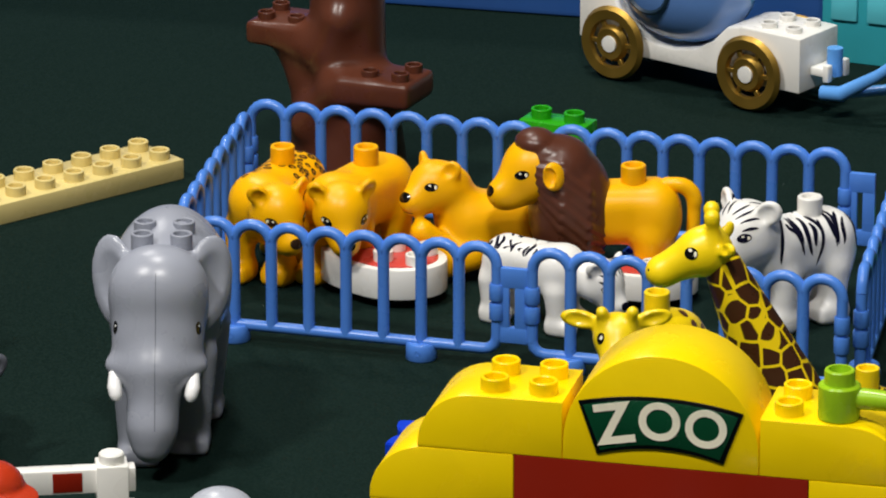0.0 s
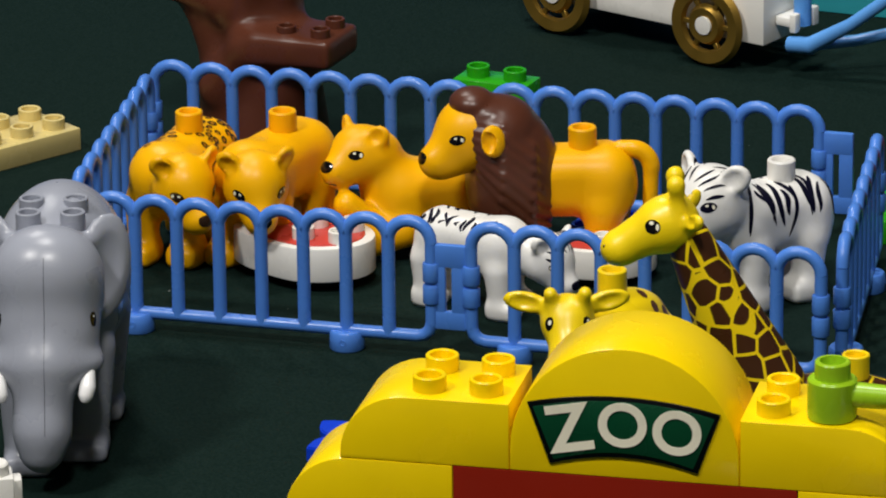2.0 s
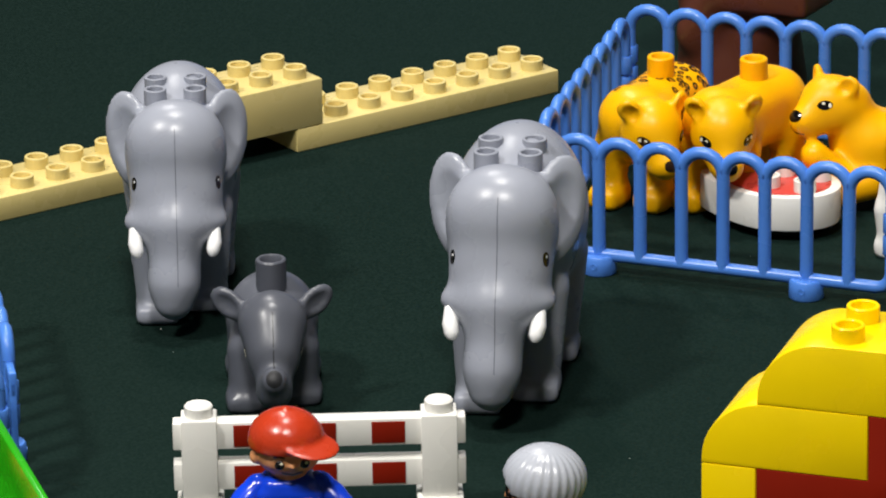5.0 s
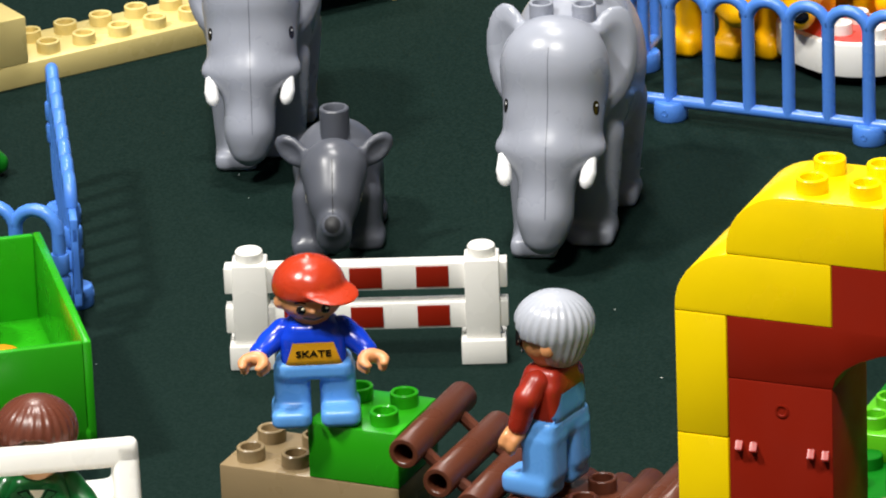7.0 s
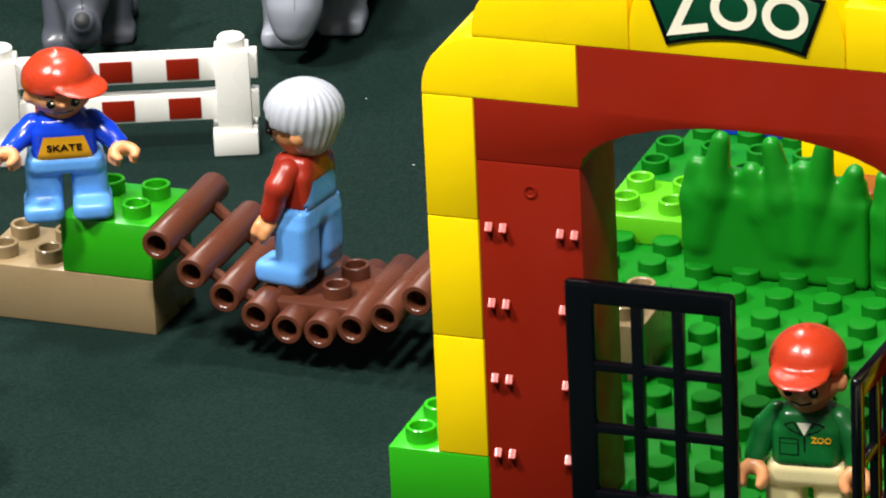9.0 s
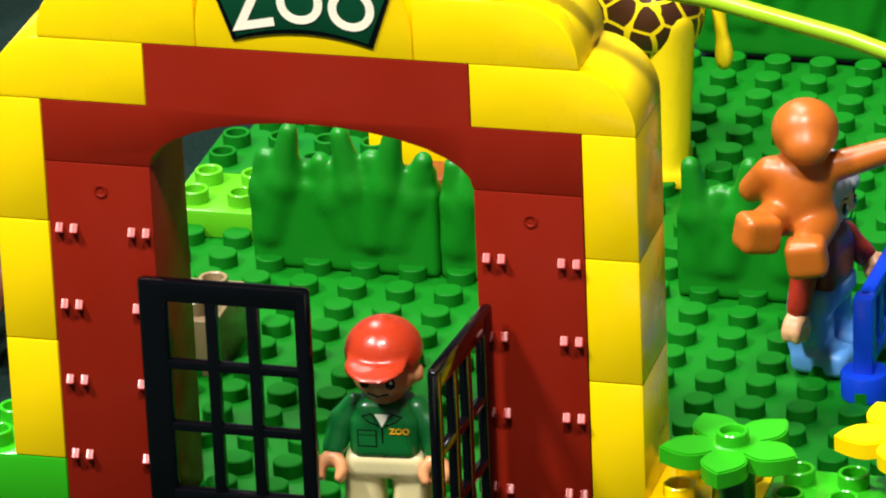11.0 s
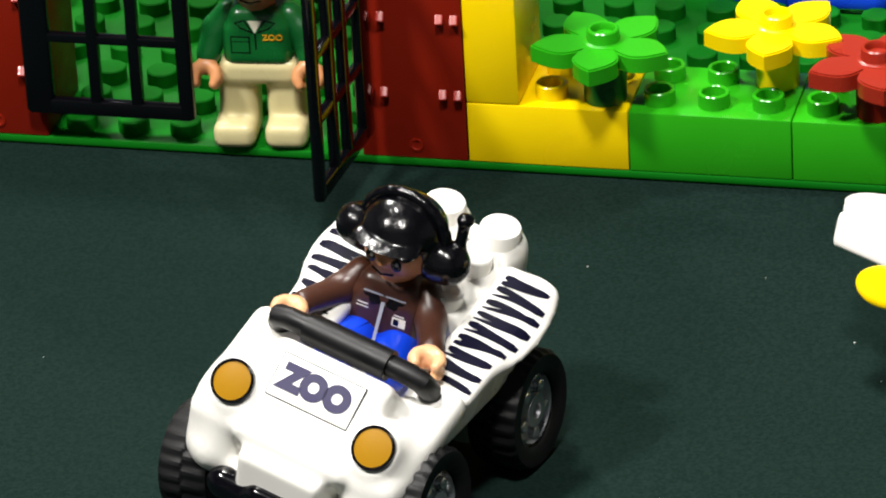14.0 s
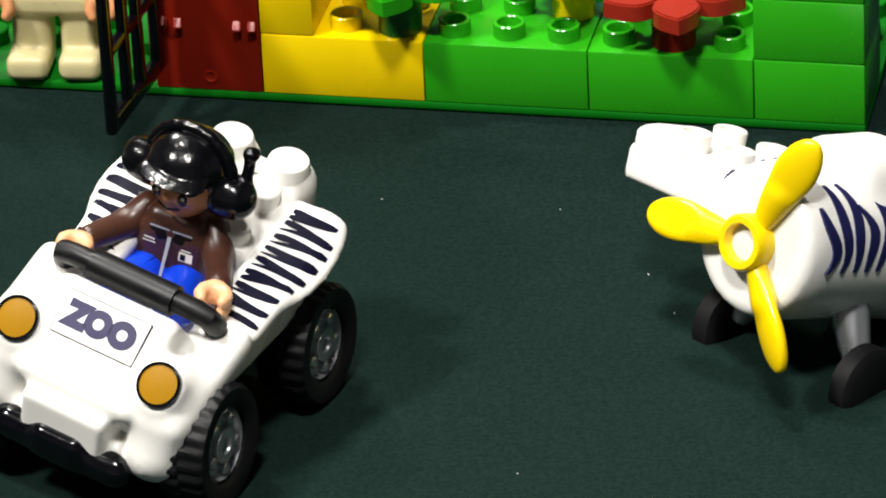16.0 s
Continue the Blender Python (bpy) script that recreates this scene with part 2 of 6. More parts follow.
def tube(bm, pts, r, n=10, mi=0, caps=True, radii=None):
    """A round bar along a line of points."""
    pts = [Vector(p) for p in pts]
    rings, prev = [], None
    for i, p in enumerate(pts):
        d = (pts[min(i + 1, len(pts) - 1)] - pts[max(i - 1, 0)]).normalized()
        if prev is None:
            ref = Vector((0, 0, 1)) if abs(d.z) < 0.9 else Vector((0, 1, 0))
            u = d.cross(ref).normalized()
        else:
            u = (prev - d * prev.dot(d)).normalized()
        prev = u
        w = d.cross(u)
        rr = radii[i] if radii else r
        rings.append([bm.verts.new(p + (u * math.cos(2 * math.pi * k / n) + w * math.sin(2 * math.pi * k / n)) * rr) for k in range(n)])
    for a, b in zip(rings, rings[1:]):
        for k in range(n):
            f = bm.faces.new((a[k], a[(k + 1) % n], b[(k + 1) % n], b[k]))
            f.material_index = mi
    if caps:
        bm.faces.new(rings[0][::-1]).material_index = mi
        bm.faces.new(rings[-1]).material_index = mi
    return [v for r_ in rings for v in r_]

def extrude_outline(bm, pts, y0, y1, bevel=0.4, mi=0, m=None):
    """A plate: an outline in x, z between the depths y0 and y1."""
    a = [bm.verts.new((x, y0, z)) for x, z in pts]
    b = [bm.verts.new((x, y1, z)) for x, z in pts]
    n = len(pts)
    fs = [bm.faces.new(a), bm.faces.new(b[::-1])]
    for i in range(n):
        fs.append(bm.faces.new((a[i], b[i], b[(i + 1) % n], a[(i + 1) % n])))
    bmesh.ops.recalc_face_normals(bm, faces=fs)
    geo = a + b
    faces = fs
    if bevel > 0:
        es = [e for e in {e for f in fs[:2] for e in f.edges}]
        r = bmesh.ops.bevel(bm, geom=es, offset=bevel, segments=2, profile=0.5, affect="EDGES")
        geo = list({v for f in r["faces"] for v in f.verts} | {v for v in a + b if v.is_valid})
        faces = list({f for v in geo for f in v.link_faces})
    for f in faces:
        f.material_index = mi
    if m is not None:
        bmesh.ops.transform(bm, matrix=m, verts=geo)
    return geo

def letters(text, size, m, material, parent, name, depth=0.25, spacing=1.0):
    """Raised print in the built-in font, as a mesh."""
    cu = bpy.data.curves.new(name, "FONT")
    cu.body, cu.size, cu.align_x, cu.align_y = text, size * S, "CENTER", "CENTER"
    cu.extrude, cu.offset, cu.space_character = depth * S, 0.02 * size * S, spacing
    tmp = bpy.data.objects.new(name, cu)
    scene.collection.objects.link(tmp)
    dg = bpy.context.evaluated_depsgraph_get()
    me = bpy.data.meshes.new_from_object(tmp.evaluated_get(dg))
    bpy.data.objects.remove(tmp)
    me.materials.clear()
    me.materials.append(material)
    ob = new(name, me)
    ob.parent = parent
    ob.matrix_basis = m
    return ob

# ---- soft moulded shapes: rounded solids that melt into one another ----
def eul(r):
    return np.array(Euler([radians(a) for a in r]).to_matrix())

def prim_distance(P, p):
    kind = p[0]
    if kind == "e":  # ellipsoid: centre, radii, turn
        q = P - np.array(p[1])
        if len(p) > 3:
            q = q @ eul(p[3])
        r = np.array(p[2])
        k0 = np.sqrt(((q / r) ** 2).sum(-1)) + 1e-9
        k1 = np.sqrt(((q / r ** 2) ** 2).sum(-1)) + 1e-9
        return k0 * (k0 - 1) / k1
    if kind == "c":  # tapered bar: ends, radii
        a, b = np.array(p[1], float), np.array(p[2], float)
        d = b - a
        h = np.clip(((P - a) @ d) / (d @ d), 0, 1)
        return np.sqrt(((P - a - h[..., None] * d) ** 2).sum(-1)) - (p[3] + (p[4] - p[3]) * h)
    q = P - np.array(p[1])  # "b": rounded box: centre, half sizes, rounding, turn
    if len(p) > 4:
        q = q @ eul(p[4])
    w = np.abs(q) - (np.array(p[2]) - p[3])
    return np.sqrt((np.maximum(w, 0) ** 2).sum(-1)) + np.minimum(w.max(-1), 0) - p[3]

def soft_mesh(bm, prims, k=2.0, res=1.1, mi=0, cut=(), thin=(), kt=2.2):
    """Skin over melted solids, on a fine lattice. k: how far they melt together; cut: solids taken away."""
    lo, hi = np.full(3, 1e9), np.full(3, -1e9)
    for p in list(prims) + list(thin):
        if p[0] == "c":
            for e, r in ((p[1], p[3]), (p[2], p[4])):
                lo, hi = np.minimum(lo, np.array(e) - r), np.maximum(hi, np.array(e) + r)
        else:
            r = max(p[2]) if len(p) > (3 if p[0] == "e" else 4) else np.array(p[2])
            lo, hi = np.minimum(lo, np.array(p[1]) - r), np.maximum(hi, np.array(p[1]) + r)
    lo, hi = lo - 2.5 * res, hi + 2.5 * res
    n = np.ceil((hi - lo) / res).astype(int) + 1
    ax = [lo[i] + res * np.arange(n[i]) for i in range(3)]
    P = np.stack(np.meshgrid(*ax, indexing="ij"), -1)
    D = None
    for n_p, p in enumerate(list(prims) + list(thin)):
        d = prim_distance(P, p)
        if D is None:
            D = d
        else:
            kk = k if n_p < len(prims) else kt
            h = np.clip(0.5 + 0.5 * (D - d) / kk, 0, 1)
            D = D * (1 - h) + d * h - kk * h * (1 - h)
    for p in cut:
        D = np.maximum(D, -prim_distance(P, p))
    D = np.where(np.abs(D) < 1e-6, 1e-6, D)
    inside = D < 0
    tot, cnt = np.zeros((*(n - 1), 3)), np.zeros(tuple(n - 1))
    c8 = [(i, j, l) for i in (0, 1) for j in (0, 1) for l in (0, 1)]
    def sl(o):
        return tuple(slice(o[i], n[i] - 1 + o[i]) for i in range(3))
    for a in c8:
        for axis in range(3):
            if a[axis] == 0:
                b = list(a)
                b[axis] = 1
                da, db = D[sl(a)], D[sl(b)]
                x = (da < 0) != (db < 0)
                t = np.where(x, da / np.where(x, da - db, 1), 0)
                for i in range(3):
                    tot[..., i] += np.where(x, a[i] + (t if i == axis else 0), 0)
                cnt += x
    on = cnt > 0
    idx = -np.ones(on.shape, int)
    cells = np.argwhere(on)
    idx[on] = np.arange(len(cells))
    V = lo + res * (cells + tot[on] / cnt[on][:, None])
    quads = []
    for axis in range(3):
        u, w = [(1, 2), (2, 0), (0, 1)][axis]
        a = [slice(1, n[i] - 1) for i in range(3)]
        b = list(a)
        a[axis], b[axis] = slice(0, n[axis] - 1), slice(1, n[axis])
        s0, s1 = inside[tuple(a)], inside[tuple(b)]
        for flip, mask in ((False, s0 & ~s1), (True, ~s0 & s1)):
            loc = np.argwhere(mask)
            off = np.ones(3, int)
            off[axis] = 0
            loc = loc + off
            eu, ew = np.eye(3, dtype=int)[u], np.eye(3, dtype=int)[w]
            q = [loc - eu - ew, loc - ew, loc, loc - eu]
            q = np.stack([idx[c[:, 0], c[:, 1], c[:, 2]] for c in q], 1)
            quads.append(q[:, ::-1] if flip else q)
    Q = np.concatenate(quads)
    for _ in range(2):  # relax the lattice's steps
        acc, num = np.zeros_like(V), np.zeros(len(V))
        for i in range(4):
            e0, e1 = Q[:, i], Q[:, (i + 1) % 4]
            np.add.at(acc, e0, V[e1])
            np.add.at(acc, e1, V[e0])
            np.add.at(num, e0, 1)
            np.add.at(num, e1, 1)
        V = V * 0.5 + 0.5 * acc / num[:, None]
    vs = [bm.verts.new(v) for v in V]
    for q in Q.tolist():
        f = bm.faces.new([vs[i] for i in q])
        f.material_index = mi
    return vs

def toy(name, m, mats, groups, label, category, extra=None, group=""):
    """One moulded figure: a plain single mesh."""
    bm = bmesh.new()
    for g in groups:
        g = dict(g)
        mm = g.pop("m", None)
        wave = g.pop("wave", None)
        vs = soft_mesh(bm, **g)
        if wave:  # combed locks: centre x, y, number, depth
            for v in vs:
                a = math.atan2(v.co.x - wave[0], v.co.y - wave[1]) + 0.012 * (v.co.z - 60)
                r = math.hypot(v.co.x - wave[0], v.co.y - wave[1])
                k = 1 + wave[3] * math.sin(wave[2] * a) * min(1, r / 9) / max(r, 1)
                v.co.x, v.co.y = wave[0] + (v.co.x - wave[0]) * k, wave[1] + (v.co.y - wave[1]) * k
        if mm is not None:
            bmesh.ops.transform(bm, matrix=mm, verts=vs)
    if extra:
        extra(bm)
    return thing(name, bm, mats, m, label, category, group)

# ---- the setting: table under a dark cloth in a plain hall ----
def cloth():
    bm = bmesh.new()
    bmesh.ops.create_grid(bm, x_segments=90, y_segments=90, size=1900)
    for v in bm.verts:
        v.co.y += 500
        far = max(0.0, abs(v.co.x + 100) - 550) / 900 + max(0.0, v.co.y - 1050) / 900
        v.co.z = G + min(1.0, far) * 4.0 * noise.noise(Vector((v.co.x * 0.004, v.co.y * 0.004, 0.3))) - min(1.0, far) * 1.0
    # thickness of the table top below
    thing("table_top_cloth", bm, CLOTH, Matrix(), "dark green felt cloth spread over the display table", "tablecloth", kind="structure")
    bm = bmesh.new()
    add_box(bm, -1900, -1400, -60, 1900, 2400, -9, 4)
    thing("table", bm, HALL, Matrix(), "plain grey display table under the cloth", "table", kind="structure")

cloth()

def hall():
    def slab(name, a, b, mt, label):
        bm = bmesh.new()
        add_box(bm, *a, *b, 0)
        thing(name, bm, mt, Matrix(), label, "wall" if "wall" in name else name, kind="structure")
    slab("wall_north", (-4000, 4500, -800), (4000, 4600, 3600), HALL, "plain grey hall wall behind the table")
    slab("wall_south", (-4000, -3600, -800), (4000, -3500, 3600), HALL, "plain grey hall wall behind the viewer")
    slab("wall_west", (-4100, -3600, -800), (-4000, 4600, 3600), HALL, "plain grey hall side wall")
    slab("wall_east", (4000, -3600, -800), (4100, 4600, 3600), HALL, "plain grey hall side wall")
    slab("floor", (-4100, -3600, -900), (4100, 4600, -800), HALL, "plain grey hall floor")
    slab("ceiling", (-4100, -3600, 3600), (4100, 4600, 3700), HALLC, "dark grey hall ceiling above the lamps")

hall()

# ---- bricks ----
def brick_mesh(bm, nx, ny, h, studs=True, mi=0, x=0.0, y=0.0, z=0.0, skip=(), bevel=0.55):
    g = 0.12
    add_box(bm, x + g, y + g, z + 0.05, x + nx * U - g, y + ny * U - g, z + h - 0.05, bevel, 2, mi)
    if studs:
        for i in range(nx):
            for j in range(ny):
                if (i, j) not in skip:
                    add_stud(bm, x + (i + 0.5) * U, y + (j + 0.5) * U, z + h - 0.05, mi)

def brick(nx, ny, h, mt, m, label, studs=True, skip=(), group=""):
    bm = bmesh.new()
    brick_mesh(bm, nx, ny, h, studs, skip=skip)
    return thing("toy_brick", bm, mt, m, label, "toy brick", group)

def baseplate():
    root = empty("toy_baseplate", Matrix(), "large dark green studded toy baseplate lying on the cloth", "baseplate")
    bm = bmesh.new()
    add_box(bm, -7 * U, 0, -2.6, 16 * U, 24 * U, 0, 0.6)
    plate = part("plate", bm, PLATE, root)
    bm = bmesh.new()
    add_stud(bm, 0, 0, 0, 0, solid=True, n=16)
    one = mesh_from(bm, "stud", PLATE)
    rest = bmesh.new()
    for j in range(24):
        for i in range(23):
            x = -7 + i + 0.5
            if j < 2 and not (-3 < x < 3):
                continue
            if j < 13:  # the rows that lie nearest
                ob = new("stud", one)
                ob.parent = root
                ob.matrix_basis = at_mm(x * U, (j + 0.5) * U, 0)
            else:
                add_stud(rest, x * U, (j + 0.5) * U, 0, 0, solid=True, n=16)
    tagged(part("far_studs", rest, PLATE, root), kind="stuff")

baseplate()

# ---- the zoo gate ----
def curved_brick_mesh(bm, n, h, flip, r=None):
    """A brick n long and two deep whose outer top edge is rounded."""
    r = r or h * 0.92
    pts = [(0.12, 0.05), (n * U - 0.12, 0.05), (n * U - 0.12, h - 0.05)]
    k = 10
    rx = U * 1.15
    for i in range(k + 1):
        a = math.pi / 2 * i / k
        pts.append((0.12 + rx - rx * math.sin(a), h - r - 0.05 + r * math.cos(a)))
    if flip:
        pts = [(n * U - x, z) for x, z in pts][::-1]
    extrude_outline(bm, pts, 0.12, 2 * U - 0.12, 0.5)

def zoo_gate():
    gate = empty("zoo_gate", Matrix(), "yellow and dark red toy zoo gateway with an arched sign", "toy gate")
    def P(name, bm, mt, x, y, z, label=""):
        return part(name, bm, mt, gate, label, at_mm(x, y, z))
    # foot brick under the west column
    bm = bmesh.new()
    brick_mesh(bm, 2, 2, H, skip=((1, 0), (1, 1)))
    P("brick", bm, GRN, -7 * U, 0, 0, "bright green foot brick")
    # columns of tall bricks
    def tall(dx):
        b = bmesh.new()
        brick_mesh(b, 1, 2, 2 * H, studs=False)
        return b
    for x in (-6, 5):
        for i in range(3):
            P("tall_brick", tall(0), YEL, x * U, 0, H + 2 * H * i)
    # red door posts
    def post():
        b = bmesh.new()
        add_box(b, 0.12, 0.12, 0.05, 2 * U - 0.12, 2 * U - 0.12, 6 * H - 0.1, 0.5)
        return b
    for s, x in ((0, -5), (1, 3)):
        p = P("door_post", post(), RED, x * U, 0, 0, "dark red gate post")
        # pairs of small hinge pegs on the front
        for row in range(4):
            for cx in (5.5, 27.5):
                for dx in (-2.2, 2.2):
                    b = bmesh.new()
                    extrude_outline(b, [(0.4, -1.5), (1.2, -1.5), (2.1, -0.9), (2.1, -0.5), (0.0, 1.4), (-0.4, 1.4), (-0.4, -1.5)], -1.2, 1.2, 0.3, m=move(0, 0, 0, rz=-82))
                    part("hinge_peg", b, GLOSSR, p, "", at_mm(cx + dx, 0.0, 21.5 + row * 24.3))
        for z in (6 * H - 8.5, 4.5):
            b = bmesh.new()
            lathe(b, [(2.1, -0.1), (2.1, 0.25), (1.5, 0.3), (1.3, 0.0), (0, -0.1)], 14)
            part("mould_mark", b, RED, p, "", at_mm(16.5, 0.05, z, rx=90))
    # red arch
    bm = bmesh.new()
    def arc(w, zc, rise, k=16):
        return [(w * math.cos(math.pi * i / k), zc + rise * math.sin(math.pi * i / k)) for i in range(k + 1)]
    inner = [(x, z) for x, z in arc(3 * U, 6 * H + 0.05, 16.5)]
    pts = [(5 * U - 0.1, 6 * H + 0.05), (5 * U - 0.1, 7 * H - 0.05), (3 * U - 0.1, 7 * H - 0.05), (3 * U - 0.1, 8 * H - 0.05),
           (-3 * U + 0.1, 8 * H - 0.05), (-3 * U + 0.1, 7 * H - 0.05), (-5 * U + 0.1, 7 * H - 0.05), (-5 * U + 0.1, 6 * H + 0.05)]
    extrude_outline(bm, pts + inner[::-1], 0.12, 2 * U - 0.12, 0.35)
    P("arch", bm, RED, 0, 0, 0, "dark red arch beam")
    # curved shoulder bricks
    for n, x, z, fl in ((3, -6, 7, False), (3, 3, 7, True), (3, -5, 8, False), (3, 2, 8, True)):
        bm = bmesh.new()
        curved_brick_mesh(bm, n, H, fl)
        if z == 8:
            for i in ((1, 2) if not fl else (0, 1)):
                for j in (0, 1):
                    add_stud(bm, (i + 0.5) * U, (j + 0.5) * U, H - 0.05)
        P("curved_brick", bm, YEL, x * U, 0, z * H)
    # sign block with a round top
    bm = bmesh.new()
    k = 24
    pts = [(2 * U - 0.12, 8 * H + 0.05), (-2 * U + 0.12, 8 * H + 0.05)]
    zc, rz = 8 * H + 6.0, 2 * H - 0.8 - 6.0
    for i in range(k + 1):
        a = math.pi - math.pi * i / k
        pts.append(((2 * U - 0.12) * math.cos(a), zc + rz * math.sin(a)))
    extrude_outline(bm, pts[::-1], 0.12, 2 * U - 0.12, 0.5)
    blk = P("sign_block", bm, YEL, 0, 0, 0, "rounded yellow sign block")
    def board(gw, top, bot, zt, zb, sag, y0, y1, mt, name, label):
        b = bmesh.new()
        p, kk = [], 12
        for i in range(kk + 1):
            t = -1 + 2 * i / kk
            p.append((t * bot, zb + sag * (1 - t * t) - sag * 0.5))
        for i in range(kk + 1):
            t = 1 - 2 * i / kk
            p.append((t * top, zt + sag * (1 - t * t) - sag * 0.5))
        extrude_outline(b, p, y0, y1, 0.15)
        return part(name, b, mt, blk, label)
    z0 = 8 * H
    board(0, 26.8, 20.6, z0 + 22.2, z0 + 4.6, 3.2, -0.5, 0.3, BLACK, "sign_edge", "black sign border")
    board(0, 25.2, 19.4, z0 + 21.0, z0 + 6.0, 3.2, -0.75, 0.3, SIGNG, "sign_face", "dark green sign face")
    # the word, each letter leaning along the curve
    for ch, x, z, ang, sz in (("Z", -15.0, z0 + 13.3, 11, 19), ("O", -0.2, z0 + 15.2, 0, 17.5), ("O", 14.8, z0 + 14.0, -9, 17.5)):
        letters(ch, sz, at_mm(x, -0.8, z, rx=90, ry=-ang), SIGNW, blk, "letter", 0.25)
    # barred gate leaves
    def leaf(angle, hx, w, label):
        root = part("gate_leaf", leaf_mesh(w), BLACK, gate, label, at_mm(hx, -3.2, 10.0, angle))
        return root
    leaf(0, -53, 52, "black barred gate leaf standing half open")
    leaf(-95, 52, 48, "black barred gate leaf swung wide open")
    return gate

def leaf_mesh(w, h=72.0):
    b = bmesh.new()
    t = 1.6
    for x0, x1 in ((0, 9.0), (w - 5, w)):
        add_box(b, x0, -t, 0, x1, t, h, 1.5, 3)
    for i in (1, 2):
        x = 9.5 + (w - 14.5) * i / 3
        add_box(b, x - 1.8, -t * 0.9, 2, x + 1.8, t * 0.9, h - 2, 0.5)
    for z0, z1 in ((0, 5), (h - 7, h)):
        add_box(b, 1, -t * 0.95, z0, w - 1, t * 0.95, z1, 0.7)
    for i in (1, 2):
        z = 5 + (h - 12) * i / 3
        add_box(b, 4, -t * 0.8, z - 1.5, w - 3, t * 0.8, z + 1.5, 0.5)
    return b

zoo_gate()

# ---- lime lever on the gate's shoulder ----
def lever():
    root = empty("toy_lever", at_mm(3.5 * U, 0.5 * U, 9 * H), "lime green toy lever arm plugged on the gate top", "toy lever")
    bm = bmesh.new()
    lathe(bm, [(6.6, 0.3), (6.8, 1), (6.8, 11), (6.2, 11.6), (5.0, 11.6), (4.9, 16), (4.5, 16.4), (3.6, 16.4), (3.4, 13.5), (0, 13.5)], 22)
    part("socket", bm, LEVERY, root)
    bm = bmesh.new()
    tube(bm, [(5, 0, 7), (25, -1, 7), (60, -3, 3), (100, -6, -5), (140, -10, -16)], 2.6, 10, radii=[3.6, 3.0, 2.6, 2.4, 2.2])
    part("arm", bm, LEVERY, root)

lever()

# ---- flower bed along the front of the baseplate ----
brick(3, 2, H, YEL, at_mm(5 * U, 0, 0), "yellow toy brick at the foot of the gate column", skip=((0, 0), (0, 1), (2, 0)), group="front wall bricks")
brick(3, 2, H, GRN, at_mm(8 * U, 0, 0), "bright green toy brick in the flower bed wall", skip=((2, 1),), group="front wall bricks")
brick(3, 2, H, GRN, at_mm(11 * U, 0, 0), "bright green toy brick in the flower bed wall", skip=((1, 0),), group="front wall bricks")
for i in range(3):
    brick(2, 2, H, GRN, at_mm(14 * U, 0, i * H), "bright green toy brick stacked at the corner", studs=(i == 2), group="front wall bricks")

def flower(x, y, z, mt, stem, spin, label):
    root = empty("toy_flower", at_mm(x, y, z, spin), label, "toy flower", "flowers in the bed")
    bm = bmesh.new()
    lathe(bm, [(6.3, 0.1), (6.4, 9), (5.8, 13.5), (5.6, 15)], 18)
    part("stem", bm, stem, root)
    for i in range(5):
        bm = bmesh.new()
        n = 14
        left, right = [], []
        for k in range(n + 1):
            t = k / n
            e = min(1.0, max(0.0, (t - 0.12) / 0.42))
            w = 4.4 + 2.3 * e * e * (3 - 2 * e) if t < 0.56 else 6.7 * (1 - ((t - 0.56) / 0.44) ** 1.9)
            left.append((t * 20.3 + 1, -w))
            right.append((t * 20.3 + 1, w))
        out = left + right[::-1][1:]
        lo_, hi_ = [], []
        for (px, py) in out:
            lift = 0.5 * (px / 21.5) ** 2
            hi_.append(bm.verts.new((px, py, 18.8 + lift)))
            lo_.append(bm.verts.new((px, py, 13.6 + lift)))
        m_ = len(out)
        for k in range(m_):
            bm.faces.new((lo_[k], lo_[(k + 1) % m_], hi_[(k + 1) % m_], hi_[k]))
        bm.faces.new(lo_[::-1])
        bm.faces.new(hi_)
        bmesh.ops.recalc_face_normals(bm, faces=bm.faces)
        es = [e for e in bm.edges if abs(e.verts[0].co.z - e.verts[1].co.z) < 3 and min(v.co.z for v in e.verts) > 17]
        bmesh.ops.bevel(bm, geom=es, offset=0.5, segments=2, affect="EDGES")
        part("petal", bm, mt, root, "", at_mm(0, 0, 0, 72 * i))
    bm = bmesh.new()
    lathe(bm, [(6.0, 17.2), (6.0, 18.8), (4.9, 19.2), (4.7, 22.4), (4.3, 22.8), (3.7, 22.8), (3.4, 22.4), (3.4, 20.6), (0, 20.6)], 18)
    part("flower_centre", bm, mt, root)

flower(7.5 * U, 0.5 * U, H, GRN, plastic("dark_green_stem_plastic", (14, 88, 24), 0.3), -90, "bright green five-petalled toy flower on a yellow brick")
flower(10.5 * U, 1.5 * U, H, YEL, YEL, -90, "yellow five-petalled toy flower on a green brick")
flower(12.5 * U, 0.5 * U, H - 1.2, FLOWR, RED, -76, "red five-petalled toy flower on a green brick")

